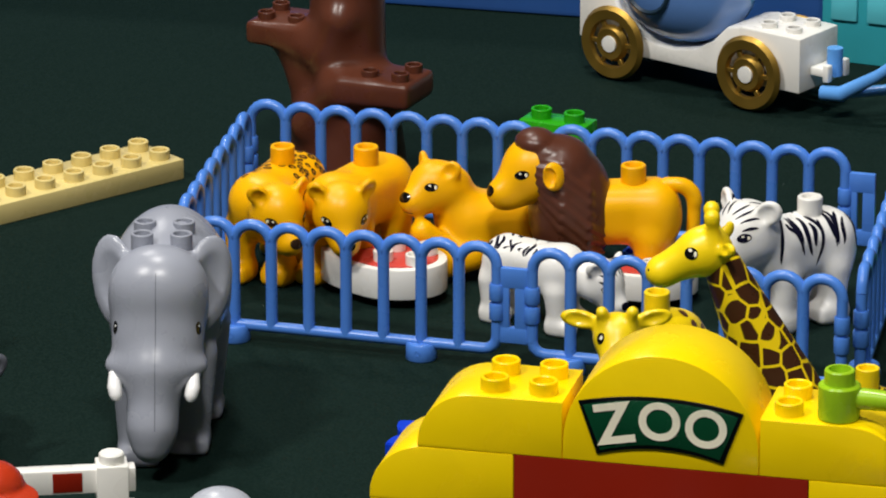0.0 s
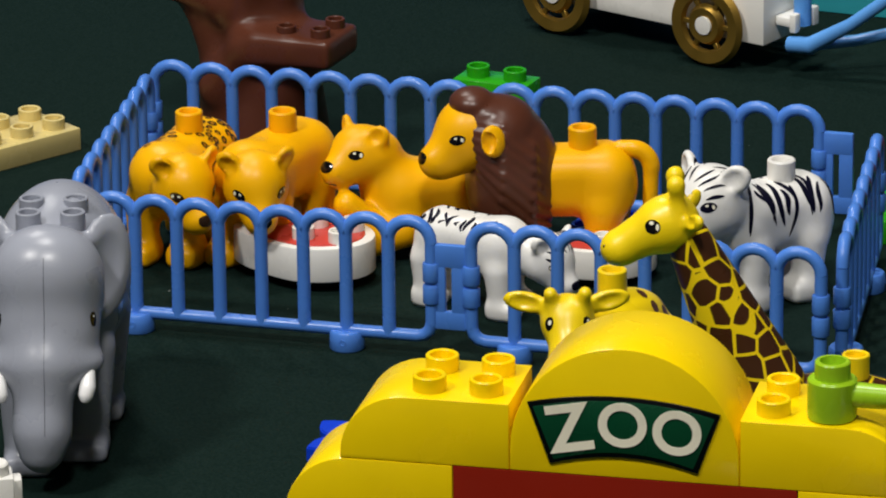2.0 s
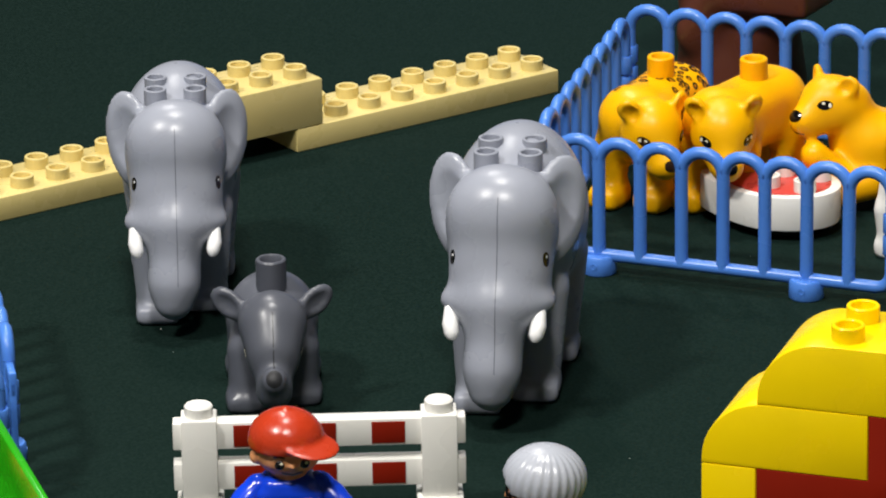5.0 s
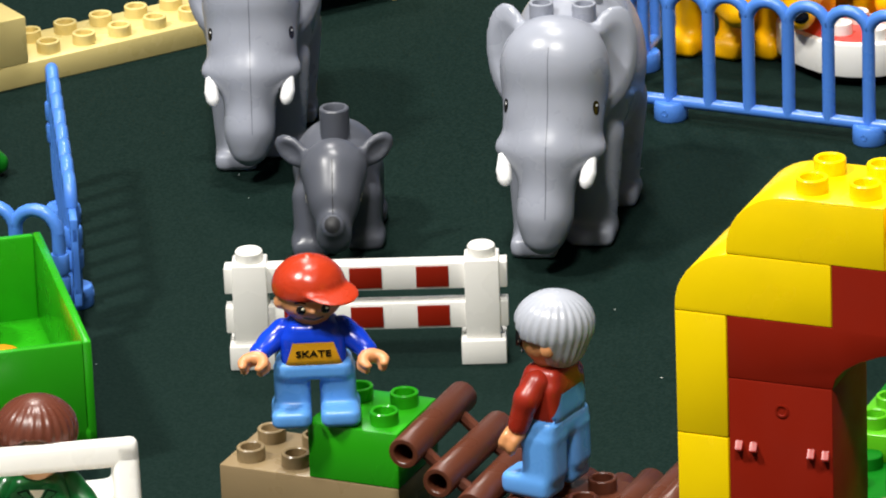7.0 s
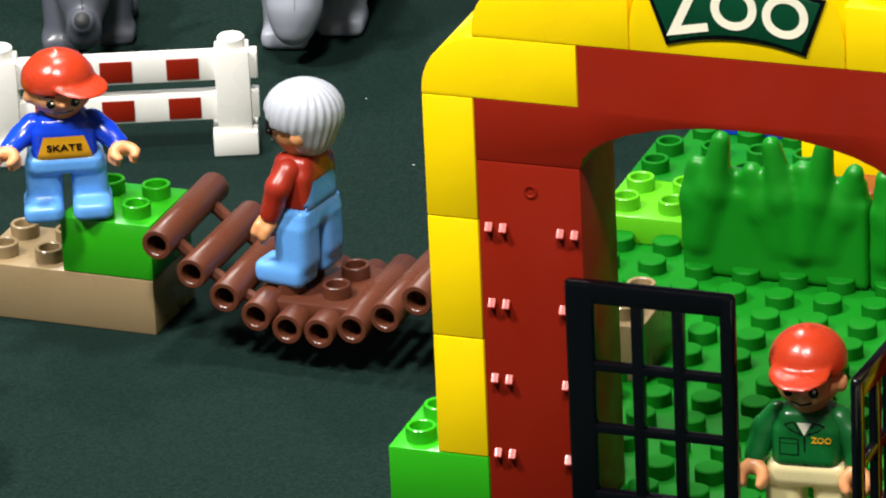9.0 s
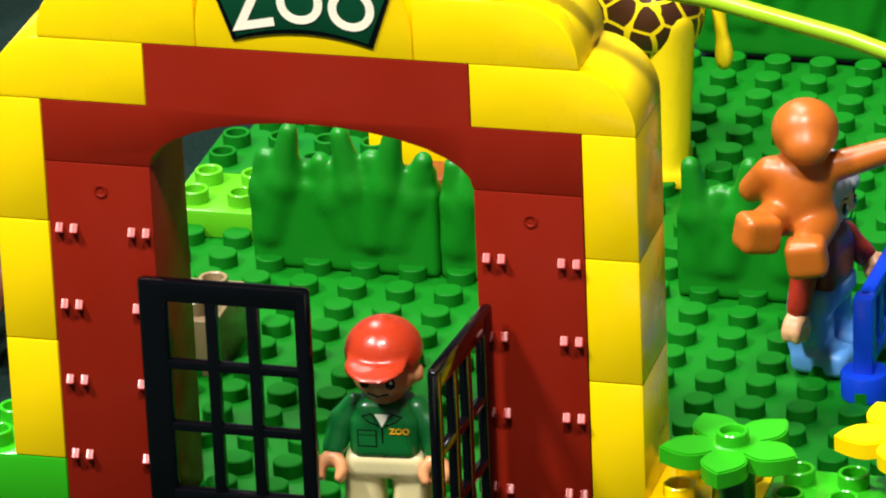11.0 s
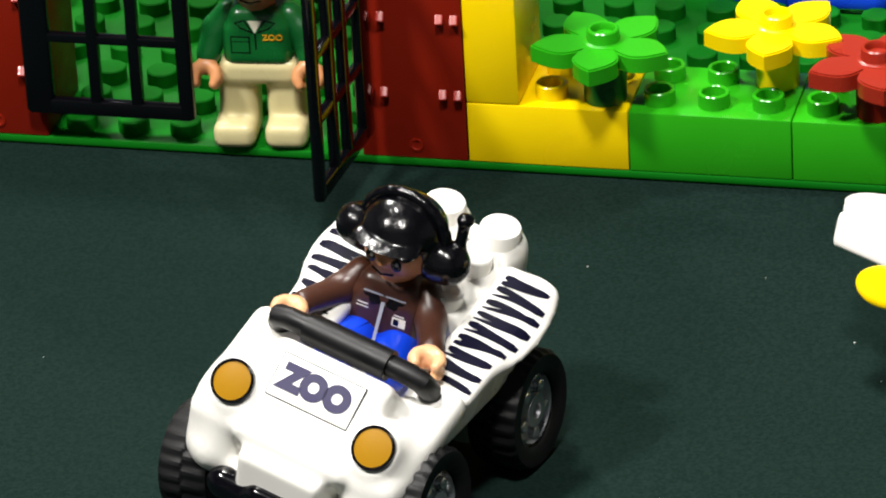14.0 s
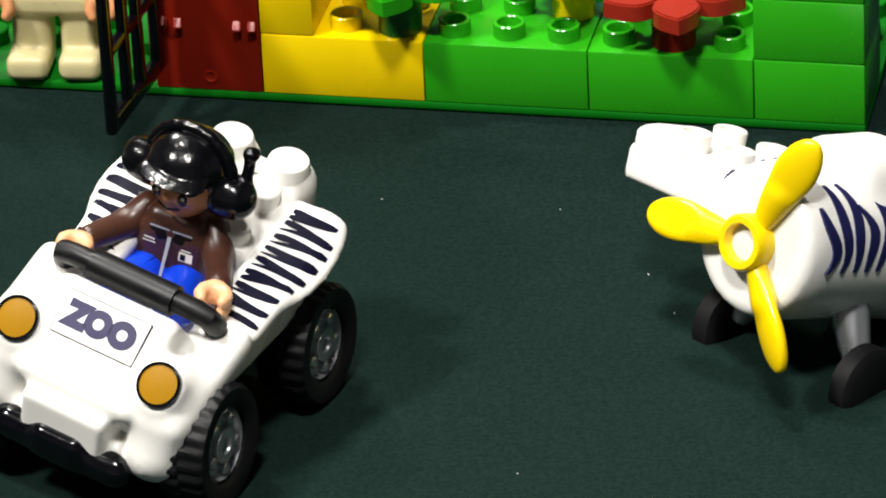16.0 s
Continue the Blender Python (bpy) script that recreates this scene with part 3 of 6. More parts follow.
# ---- light blue pen fences ----
PANEL, PITCH, FTOP, FR = 146.0, 18.25, 60.6, 2.7
def fence_panel(m, label, hinge=(False, True), feet=(1, 6), mt=None, group="pen fence panels"):
    mt = mt or LBLUE
    root = empty("toy_fence_panel", m, label, "toy fence", group)
    r = PITCH / 2
    zr = 8.0
    bm = bmesh.new()
    pts = [(0, 0, zr + 6), (0.8, 0, zr + 3), (3, 0, zr + 0.8), (6, 0, zr)] + [(PANEL * i / 10, 0, zr) for i in range(1, 10)] + \
          [(PANEL - 6, 0, zr), (PANEL - 3, 0, zr + 0.8), (PANEL - 0.8, 0, zr + 3), (PANEL, 0, zr + 6)]
    tube(bm, pts, FR, 10)
    part("rail", bm, mt, root)
    for i in range(8):
        bm = bmesh.new()
        c = (i + 0.5) * PITCH
        tube(bm, [(c - r * math.cos(a), 0, FTOP - FR - r + r * math.sin(a)) for a in (math.pi * k / 10 for k in range(11))], FR, 10)
        part("arch", bm, mt, root, m=at_mm(0, 0, 0))
    for i in range(9):
        bm = bmesh.new()
        x = i * PITCH
        z0 = zr + 5.5 if i in (0, 8) else zr - 0.5
        tube(bm, [(x, 0, z0), (x, 0, zr + 4), (x, 0, FTOP - FR - r + 1.5)] if i not in (0, 8) else [(x, 0, z0), (x, 0, FTOP - FR - r)], FR + (0.15 if i not in (0, 8) else 0), 10)
        part("post", bm, mt, root)
    for i in feet:
        bm = bmesh.new()
        k = 12
        lathe(bm, [(0, 0.05), (7.0, 0.05), (7.4, 0.6), (7.2, 7.4), (6.6, 8.2), (0, 8.4)], 26, m=move(i * PITCH, 0, 0))
        f = part("foot", bm, mt, root)
        bm = bmesh.new()
        lathe(bm, [(1.5, 0.05), (1.5, 0.3), (0.9, 0.3), (0.8, 0.1), (0, 0.1)], 10)
        part("foot_hole", bm, mt, f, "", at_mm(i * PITCH, -7.1, 4.4, rx=90))
    for side, x, s in ((0, 0, -1), (1, PANEL, 1)):
        if hinge[side]:
            bm = bmesh.new()
            add_box(bm, min(x, x + s * 15), -1.6, 12, max(x, x + s * 15), 1.6, 20, 0.8)
            add_box(bm, min(x, x + s * 15), -1.6, 39, max(x, x + s * 15), 1.6, 49, 0.8)
            for c0, c1 in ((0, 6.2), (8.8, 15)):
                add_box(bm, min(x + s * c0, x + s * c1), -1.4, 17, max(x + s * c0, x + s * c1), 1.4, 45, 0.5)
            part("hinge_plate", bm, mt, root)
        for z in (23, 32.5):
            bm = bmesh.new()
            lathe(bm, [(0, 0), (3.4, 0), (3.7, 0.5), (3.7, 7.5), (3.4, 8), (0, 8)], 12)
            part("clip", bm, mt, root, "", at_mm(x, 0, z))
    return root

def panel_between(a, b, label, hinge, feet=(1, 6), group="pen fence panels"):
    ang = math.degrees(math.atan2(b[1] - a[1], b[0] - a[0]))
    return fence_panel(at_mm(a[0], a[1], G, ang) @ Matrix.Scale(0.89, 4), label, hinge, feet, group=group)

panel_between((-298, 499), (-168, 493), "light blue arched toy fence panel, front of the pen", (False, True))
panel_between((-153, 492), (-20, 486), "light blue arched toy fence panel beside the hinge", (False, False), (1, 6))
panel_between((-319, 659), (-190, 654), "light blue arched toy fence panel behind the lions", (False, True))
panel_between((-180, 655), (-52, 649), "light blue arched toy fence panel at the pen's back", (False, True))
panel_between((-317, 645), (-309, 516), "light blue arched toy fence panel closing the pen's side", (False, False))
panel_between((-17, 496), (-24, 628), "light blue arched toy fence panel closing the pen's far side", (False, False))

# a second fence by the green wagon
panel_between((-412, 244), (-479, 366), "light blue arched toy fence panel seen nearly edge on", (True, False), group="wagon fence panels")
panel_between((-535, 214), (-407, 219), "light blue arched toy fence panel behind the wagon", (False, False), group="wagon fence panels")

# ---- tan bricks laid as a low wall ----
ANG = 53.4
def along(d, off=0.0):
    a = radians(ANG)
    return (-437.6 + d * math.cos(a) - off * math.sin(a), 595 + d * math.sin(a) + off * math.cos(a))

def tan_plate(d, n, z, h, label, studs=True):
    x, y = along(d)
    bm = bmesh.new()
    brick_mesh(bm, n, 2, h, studs)
    thing("toy_brick" if h > 12 else "toy_plate", bm, TAN, at_mm(x, y, z, ANG), label, "toy brick", "tan wall pieces")

tan_plate(0, 8, G, 9.6, "tan studded toy plate lying on the cloth")
tan_plate(-3.2 * U, 4, G + 9.6, H, "tan toy brick bridging two plates")
tan_plate(-12.1 * U, 8, G, 9.6, "tan studded toy plate running on the cloth")
tan_plate(-14.4 * U, 4, G + 9.6, H, "tan toy brick under a brown trunk", studs=False)

def trunk_stub():
    x, y = along(-13.5 * U + 20, 16)
    bm = bmesh.new()
    k = 24
    prof = [(22, 0.05), (21, 10), (19, 30), (18, 60), (17, 66), (0, 66)]
    vs = lathe(bm, prof, 28)
    for v in vs:
        a = math.atan2(v.co.y, v.co.x)
        f = 1 + 0.05 * math.sin(9 * a)
        v.co.x *= f
        v.co.y *= f
    thing("toy_tree_trunk", bm, ORBR, at_mm(x, y, G + 9.6 + H), "red-brown ribbed toy tree trunk on a tan brick", "toy trunk")

trunk_stub()

# ---- log bridge and its platform ----
brick(4, 2, H, DTAN, at_mm(-293.6, 103.8, G, -1.3), "dark tan toy brick holding up the bridge end", group="bridge platform")
brick(2, 2, H, GRN, at_mm(-293.6 + 32.2, 103.1, G + H, -1.3), "bright green toy brick on the dark tan one", group="bridge platform")

def sag(t):
    return 12.5 + 24.0 * abs(2 * t - 1) ** 1.9

def log_bridge():
    root = empty("toy_log_bridge", at_mm(-222, 89, 0, -2) @ Matrix.Scale(0.99, 4) @ at_mm(227, -82, 0), "brown toy rope bridge of round logs sagging above the cloth", "toy bridge")
    n = 10
    for i in range(n):
        t = i / (n - 1)
        x, z = -227 + 100 * t, sag(t)
        bm = bmesh.new()
        lathe(bm, [(0, 9), (3.1, 9), (3.3, 0.3), (3.6, 0), (4.9, 0), (5.2, 0.4), (5.2, 49.6), (4.9, 50), (3.6, 50), (3.3, 49.7), (3.1, 41), (0, 41)], 16)
        part("log", bm, BROWN, root, "", at_mm(x, 82.5 + 1.2 * math.sin(i), z - 1, 0 if i % 2 else 1.5, rx=-90))
    # webs that hold the logs together
    for y in (92, 122):
        bm = bmesh.new()
        pts = []
        for i in range(n):
            t = i / (n - 1)
            pts.append((-227 + 100 * t, y, sag(t) - 1))
        tube(bm, pts, 2.2, 8)
        part("web", bm, BROWN, root)
    bm = bmesh.new()
    add_box(bm, -199, 90, 12.5, -163, 124, 17.6, 1.0)
    for x in (-190, -174):
        for y in (99, 115):
            add_stud(bm, x + 2, y, 17.5)
    part("tread", bm, BROWN, root, "brown studded tread plate")

log_bridge()

# ---- white barrier with red blocks ----
def barrier():
    root = empty("toy_barrier", at_mm(-336.9, 228.0, G, 20.9), "white toy barrier fence with red blocks on its rails", "toy barrier")
    L = 5 * U
    for x in (0, L):
        bm = bmesh.new()
        add_box(bm, x - 7.8, -7.8, 0.05, x + 7.8, 7.8, 9.0, 0.6)
        add_box(bm, x - 6.0, -6.0, 8.5, x + 6.0, 6.0, 38.0, 0.6)
        lathe(bm, [(4.8, 37.5), (4.8, 41.4), (4.2, 42), (0, 42)], 18, m=move(x, 0, 0))
        part("post", bm, WHITE, root)
    for z in (12.5, 27.0):
        bm = bmesh.new()
        add_box(bm, -8.8, -4.0, z, L + 8.8, 3.0, z + 9.6, 0.6)
        rail = part("rail", bm, WHITE, root)
        for x in (17.0, 40.0, 63.0):
            b = bmesh.new()
            add_box(b, x - 5.6, -4.35, z + 1.0, x + 5.6, -3.8, z + 8.6, 0.15)
            part("red_block", b, RED, rail, "dark red printed block")

barrier()

# ---- green wagon with pumpkins ----
def wagon():
    root = empty("toy_wagon", at_mm(-348.4, 127, G, 125.1) @ Matrix.Scale(0.97, 4), "open green toy wagon box on black wheels carrying pumpkins", "toy wagon")
    L, W, t = 108, 112, 3.2
    for name, a, b in (("floor_panel", (0, 0, 11), (L, W, 16)), ("side_panel", (0, 0, 11), (L, t, 48)), ("side_panel", (0, W - t, 11), (L, W, 48)),
                       ("end_panel", (0, t - 0.1, 11), (t, W - t + 0.1, 47.8)), ("end_panel", (L - t, t - 0.1, 11), (L, W - t + 0.1, 47.8))):
        bm = bmesh.new()
        add_box(bm, *a, *b, 0.9)
        part(name, bm, GRN, root)
    for x in (20, L - 20):
        for y in (14, W - 14):
            bm = bmesh.new()
            lathe(bm, [(0, -4), (6, -4), (7.3, -3), (7.5, 0), (7.3, 3), (6, 4), (0, 4)], 20)
            part("wheel", bm, RUBBER, root, "", at_mm(x, y, 7.6, rx=90))

wagon()

def pumpkin(x, y, z, r):
    bm = bmesh.new()
    prof = [(0, -0.75)] + [(math.cos(a), 0.8 * math.sin(a)) for a in (math.pi * (k / 12 - 0.5) * 0.96 for k in range(1, 12))] + [(0, 0.7)]
    vs = lathe(bm, [(p[0] * r, p[1] * r) for p in prof], 40)
    for v in vs:
        a = math.atan2(v.co.y, v.co.x)
        f = 1 + 0.06 * abs(math.sin(4 * a)) - 0.05
        v.co.x *= f
        v.co.y *= f
    thing("toy_pumpkin", bm, PUMP, at_mm(x, y, z), "ribbed orange toy pumpkin in the green wagon", "toy pumpkin", "pumpkins in the wagon")

for x, y, z, r in ((-412.4, 152.2, 25.3, 14.5), (-424.1, 177.4, 24.3, 13.6), (-437.6, 154.2, 25.3, 14.5), (-395.0, 152.2, 19.3, 8.2)):
    pumpkin(x, y, z, r)

# ---- moulded toy animals and figures ----
def scaled(x, y, z, rz, s, rx=0, ry=0):
    return at_mm(x, y, z, rz, rx, ry) @ Matrix.Diagonal((s, s, s, 1))

def ball(bm, x, y, z, r, mi, sx=1, sy=1, sz=1, n=12):
    prof = [(0, -1)] + [(math.cos(a), math.sin(a)) for a in (math.pi * (k / 8 - 0.5) for k in range(1, 8))] + [(0, 1)]
    vs = lathe(bm, [(p[0] * r, p[1] * r) for p in prof], n, mi)
    bmesh.ops.transform(bm, matrix=move(x, y, z) @ Matrix.Diagonal((sx, sy, sz, 1)), verts=vs)

def eye(bm, x, y, z, r, mi, white=None, flat=0.45, ax="x"):
    ball(bm, x, y, z, r, mi, sx=flat if ax == "x" else 1, sy=1 if ax == "x" else flat)
    if white is not None:
        s = 1 if x > 0 else -1
        if ax == "x":
            ball(bm, x + s * r * 0.3, y - r * 0.35, z + r * 0.35, r * 0.32, white)
        else:
            ball(bm, x + r * 0.3, y - r * 0.3, z + r * 0.35, r * 0.32, white)

def text_into(bm, text, size, m, mi, bold=0.02):
    cu = bpy.data.curves.new("print", "FONT")
    cu.body, cu.size, cu.align_x, cu.align_y, cu.extrude, cu.offset = text, size, "CENTER", "CENTER", 0.12, bold * size
    tmp = bpy.data.objects.new("print", cu)
    scene.collection.objects.link(tmp)
    me = bpy.data.meshes.new_from_object(tmp.evaluated_get(bpy.context.evaluated_depsgraph_get()))
    bpy.data.objects.remove(tmp)
    me.transform(m)
    old = set(bm.faces)
    me.polygons.foreach_set("material_index", [0] * len(me.polygons))
    bm.from_mesh(me)
    for f in bm.faces:
        if f not in old:
            f.material_index = mi
    bpy.data.meshes.remove(me)

# ---- prints that lie on a moulded surface ----
def surface_of(bm):
    bm.normal_update()
    return BVHTree.FromBMesh(bm)

def lay_print(bm, tree, pts, faces, mi, lift=0.14):
    """Lay a flat print on the surface: each point is (start, direction)."""
    vs = []
    for o, d in pts:
        hit, nrm, _, _ = tree.ray_cast(Vector(o), Vector(d).normalized())
        if hit is None:
            return False
        vs.append(bm.verts.new(hit + nrm * lift))
    for f in faces:
        bm.faces.new([vs[i] for i in f]).material_index = mi
    return True

def patch_frame(o, d, up):
    d = Vector(d).normalized()
    u = d.cross(Vector(up)).normalized()
    return Vector(o), d, u, u.cross(d)

def print_disc(bm, tree, o, d, up, ru, rv, mi, lift=0.14, shift=(0, 0), point=1.0, n=18, hole=0.0, gap=0):
    """An oval or almond print; hole makes it a ring, gap leaves it open."""
    o, d, u, w = patch_frame(o, d, up)
    rings = (hole, (hole + 1) / 2, 1.0) if hole else (0.0, 0.35, 0.7, 1.0)
    pts, idx, faces = [], [], []
    for r in rings:
        row = []
        for k in range(n if r > 0 else 1):
            a = 2 * math.pi * k / n
            pts.append((o + u * (shift[0] + ru * r * math.cos(a)) + w * (shift[1] + rv * r * math.copysign(abs(math.sin(a)) ** point, math.sin(a))), d))
            row.append(len(pts) - 1)
        idx.append(row)
    for a, b in zip(idx, idx[1:]):
        for k in range(n - gap):
            j = (k + 1) % n
            faces.append((a[0], b[k], b[j]) if len(a) == 1 else (a[k], b[k], b[j], a[j]))
    return lay_print(bm, tree, pts, faces, mi, lift)

def print_stroke(bm, tree, line, widths, mi, lift=0.14):
    """A brush stroke; line: (start, direction, sideways) for each step."""
    pts, faces = [], []
    for (o, d, s), w in zip(line, widths):
        o, s = Vector(o), Vector(s).normalized()
        pts += [(o - s * w, d), (o, d), (o + s * w, d)]
    for k in range(len(line) - 1):
        for j in (0, 1):
            faces.append((3 * k + j, 3 * k + j + 1, 3 * k + j + 4, 3 * k + j + 3))
    return lay_print(bm, tree, pts, faces, mi, lift)

def elephant():
    skin = [("e", (0, 42, 60), (26, 38, 34.5)), ("e", (-0.5, 16, 60), (24, 24, 29)),
            ("b", (-1, -5, 70.5), (18.4, 15.5, 20), 13, (-4, 0, 0)), ("e", (-1, -8, 74), (20.0, 17.5, 21)), ("e", (-1.5, -20, 47.5), (21.4, 12, 8.0)), ("e", (-1, -16, 57), (18.0, 13, 14)),
            ("c", (-1.8, -23, 45), (-2.8, -30.5, 24), 13, 9.2), ("c", (-2.8, -30.5, 24), (-3.2, -32, 16.5), 9.2, 7.6),
            ("c", (0, 78, 66), (2, 83, 40), 3, 2)]
    legs = [("c", (-11, 0, 42), (-10.5, -6, 8), 11, 8.6), ("c", (11, 10, 42), (10, 8, 8), 11, 8.6),
            ("c", (-14, 62, 42), (-13, 62, 8), 12, 9), ("c", (13, 52, 42), (12, 50, 8), 12, 9),
            ("b", (-10.2, -7.5, 4.2), (9.2, 10, 4.1), 3), ("b", (9.4, 6.5, 4.2), (9.2, 10, 4.1), 3),
            ("b", (-13, 61, 4.2), (9.6, 10, 4.1), 3), ("b", (12, 49, 4.2), (9.6, 10, 4.1), 3)]
    ears, dish = [], []
    for s in (-1, 1):
        ears.append(("e", (s * 19.2 - 0.6, 3.5, 75.5), (11.5, 3.6, 20.5), (-8, s * 13, s * 28)))
        dish.append(("e", (s * 21.2 - 0.6, -0.4, 77.0), (7.8, 3.4, 15.5), (-8, s * 13, s * 28)))
    def extra(bm):
        tree = surface_of(bm)
        for i in (-1, 1):
            for j in (0, 1):
                add_stud(bm, i * 8.2 - 1, 14 + 16 * j, 86.5, 0, h=7.2)
            tube(bm, [(i * 16.4 - 2, -25, 46), (i * 16.2 - 2, -29.0, 41), (i * 15.5 - 2, -31.2, 38), (i * 15.3 - 2, -31.8, 36.6), (i * 15.2 - 2, -32.1, 35.8)], 4, 14, 1, radii=[2.4, 3.1, 2.8, 2.0, 1.0])
            o, d = (i * 48 - 1, -60, 64.5), (-i * 0.76, 1, -0.02)
            print_disc(bm, tree, o, d, (0, 0, 1), 1.7, 2.7, 2, point=0.8)
            print_disc(bm, tree, o, d, (0, 0, 1), 0.5, 0.5, 1, 0.26, (0.3, 0.9))
        line = [((-1, -80, z), (0, 1, 0), (1, 0, 0)) for z in range(26, 90, 2)]
        print_stroke(bm, tree, line, [0.13] * len(line), 3, 0.05)
    return toy("toy_elephant", scaled(-272.7, 362.7, G, 12.1, 0.944), [GREY, TUSK, EYEK, DGREY],
               [dict(prims=skin, k=7.0, res=1.25, thin=ears + legs, cut=dish)],
               "grey plastic toy elephant with white tusks standing on the cloth", "toy elephant", extra, "toy elephants")

ele = elephant()
copy_thing(ele, scaled(-415.5, 413.3, G, 20.7, 0.934))

def baby_elephant():
    skin = [("e", (0, 22, 27), (17, 24, 17)), ("e", (0, -8, 36), (12.5, 13, 12)), ("e", (0, -16, 29), (10, 11, 10.5)),
            ("c", (0, -19, 24), (0, -27, 17), 7.5, 5.6), ("c", (0, -27, 17), (0, -33, 23), 5.4, 4.6),
            ("c", (-9, 6, 20), (-10, 2, 5), 8, 6.5), ("c", (9, 8, 20), (10, 8, 5), 8, 6.5),
            ("c", (-9, 38, 20), (-10, 38, 5), 8, 6.5), ("c", (9, 34, 20), (10, 34, 5), 8, 6.5),
            ("b", (-10, 1, 3), (7, 7, 2.9), 2), ("b", (10, 7, 3), (7, 7, 2.9), 2), ("b", (-10, 38, 3), (7, 7, 2.9), 2), ("b", (10, 34, 3), (7, 7, 2.9), 2)]
    ears = [("e", (-15.5, 0, 41), (8.2, 2.6, 5.4), (0, 32, -26)), ("e", (15.5, 0, 41), (8.2, 2.6, 5.4), (0, -32, 26))]
    dish = [("e", (-16.8, -2.6, 41.6), (5.4, 2.4, 3.4), (0, 32, -26)), ("e", (16.8, -2.6, 41.6), (5.4, 2.4, 3.4), (0, -32, 26))]
    def extra(bm):
        tree = surface_of(bm)
        lathe(bm, [(5.6, 40), (5.6, 52.5), (5.2, 53), (4.3, 53), (4.0, 52.6), (4.0, 48), (0, 48)], 20, 0, move(0, 14, 0))
        for i in (-1, 1):
            o, d = (i * 34, -42, 28.5), (-i, 1.05, 0)
            print_disc(bm, tree, o, d, (0, 0, 1), 1.5, 2.0, 1)
            print_disc(bm, tree, o, d, (0, 0, 1), 0.7, 0.7, 2, 0.26, (0.5, 0.8))
            print_disc(bm, tree, o, d, (0, 0, 1), 0.45, 0.9, 2, 0.26, (-i * 1.2, -0.4))
        print_disc(bm, tree, (0, -80, 52), (0, 46, -28), (0, 0, 1), 2.9, 3.2, 1)
        line = [((0, -70, z), (0, 1, 0), (1, 0, 0)) for z in range(22, 46, 2)]
        print_stroke(bm, tree, line, [0.2] * len(line), 1, 0.05)
    return toy("toy_baby_elephant", scaled(-349.5, 332, G, 21.1, 0.965), [DGREY, NOSE, SIGNW], [dict(prims=skin, k=4.5, res=1.0, thin=ears, cut=dish)],
               "dark grey plastic baby toy elephant with a raised trunk", "toy elephant", extra, "toy elephants")

baby_elephant()

def cat_legs(b=40, w=9, h=24, r=6.4):
    out = []
    for s in (-1, 1):
        for y, dy in ((0, 2 * s), (b, -3 * s)):
            out.append(("c", (s * w, y + dy, h), (s * w, y + dy - 1, 5), r * 1.15, r * 0.9))
            out.append(("b", (s * w, y + dy - 3, 4.6), (6.6, 8.4, 4.5), 3.2))
    return out

def cat_head(c, tilt, turn, hs=1.0, ear=(10.8, 3.0, 7.4)):
    """A big cat's head round c, nodding by tilt and turned by turn (degrees)."""
    m = move(*c, rx=tilt, rz=turn) @ Matrix.Diagonal((hs, hs, hs, 1))
    def T(*p):
        return tuple(m @ Vector(p))
    def R(*r):
        return tuple(v * hs for v in r)
    rot = (tilt, 0, turn)
    prims = [("e", T(0, 0, 0), R(11.9, 12.2, 11.4), rot), ("c", T(0, -4, -1.5), T(0, -16.0, -4.8), 8.8 * hs, 6.0 * hs),
             ("e", T(0, -10, -8.0), R(6.8, 8.2, 4.8), rot), ("e", T(0, -1, -5), R(11.6, 9.5, 7.2), rot)]
    thin, cut = [], []
    for s in (-1, 1):
        er = Euler([radians(a) for a in rot]).to_matrix() @ Euler([radians(a) for a in (-10, s * 52, s * 26)]).to_matrix()
        er = tuple(math.degrees(a) for a in er.to_euler())
        thin.append(("e", T(s * ear[0], ear[1], ear[2] + 0.6), R(5.0, 2.7, 5.6), er))
        cut.append(("e", T(s * (ear[0] + 0.9), ear[1] - 2.6, ear[2] + 1.5), R(3.4, 2.4, 4.0), er))
    def detail(bm, tree, dark, white):
        up = tuple(m.to_3x3() @ Vector((0, 0, 1)))
        for s in (-1, 1):
            o = T(s * 34, -28, 4.5)
            d = Vector(T(s * 4.4, -6.2, 2.0)) - Vector(o)
            print_disc(bm, tree, o, d, up, 3.2 * hs ** 0.4, 1.85 * hs ** 0.4, dark, point=1.2)
            print_disc(bm, tree, o, d, up, 0.65, 0.85, white, 0.26, (s * 1.9, -0.2))
            print_disc(bm, tree, o, d, up, 0.65, 0.45, white, 0.26, (-s * 0.5, 0.75))
        o = T(0, -50, 1.2)
        print_disc(bm, tree, o, Vector(T(0, 0, -3.6)) - Vector(o), up, 3.1, 2.0, dark, point=0.8)
        line = []
        for k in range(9):
            x = -4.6 + 9.2 * k / 8
            o = Vector(T(x, -50, -9.4 - 0.06 * x * x))
            line.append((o, Vector(T(x * 0.8, 0, -9.4)) - o, up))
        print_stroke(bm, tree, line, [0.28 * hs] * 9, dark)
    return prims, thin, cut, detail, m

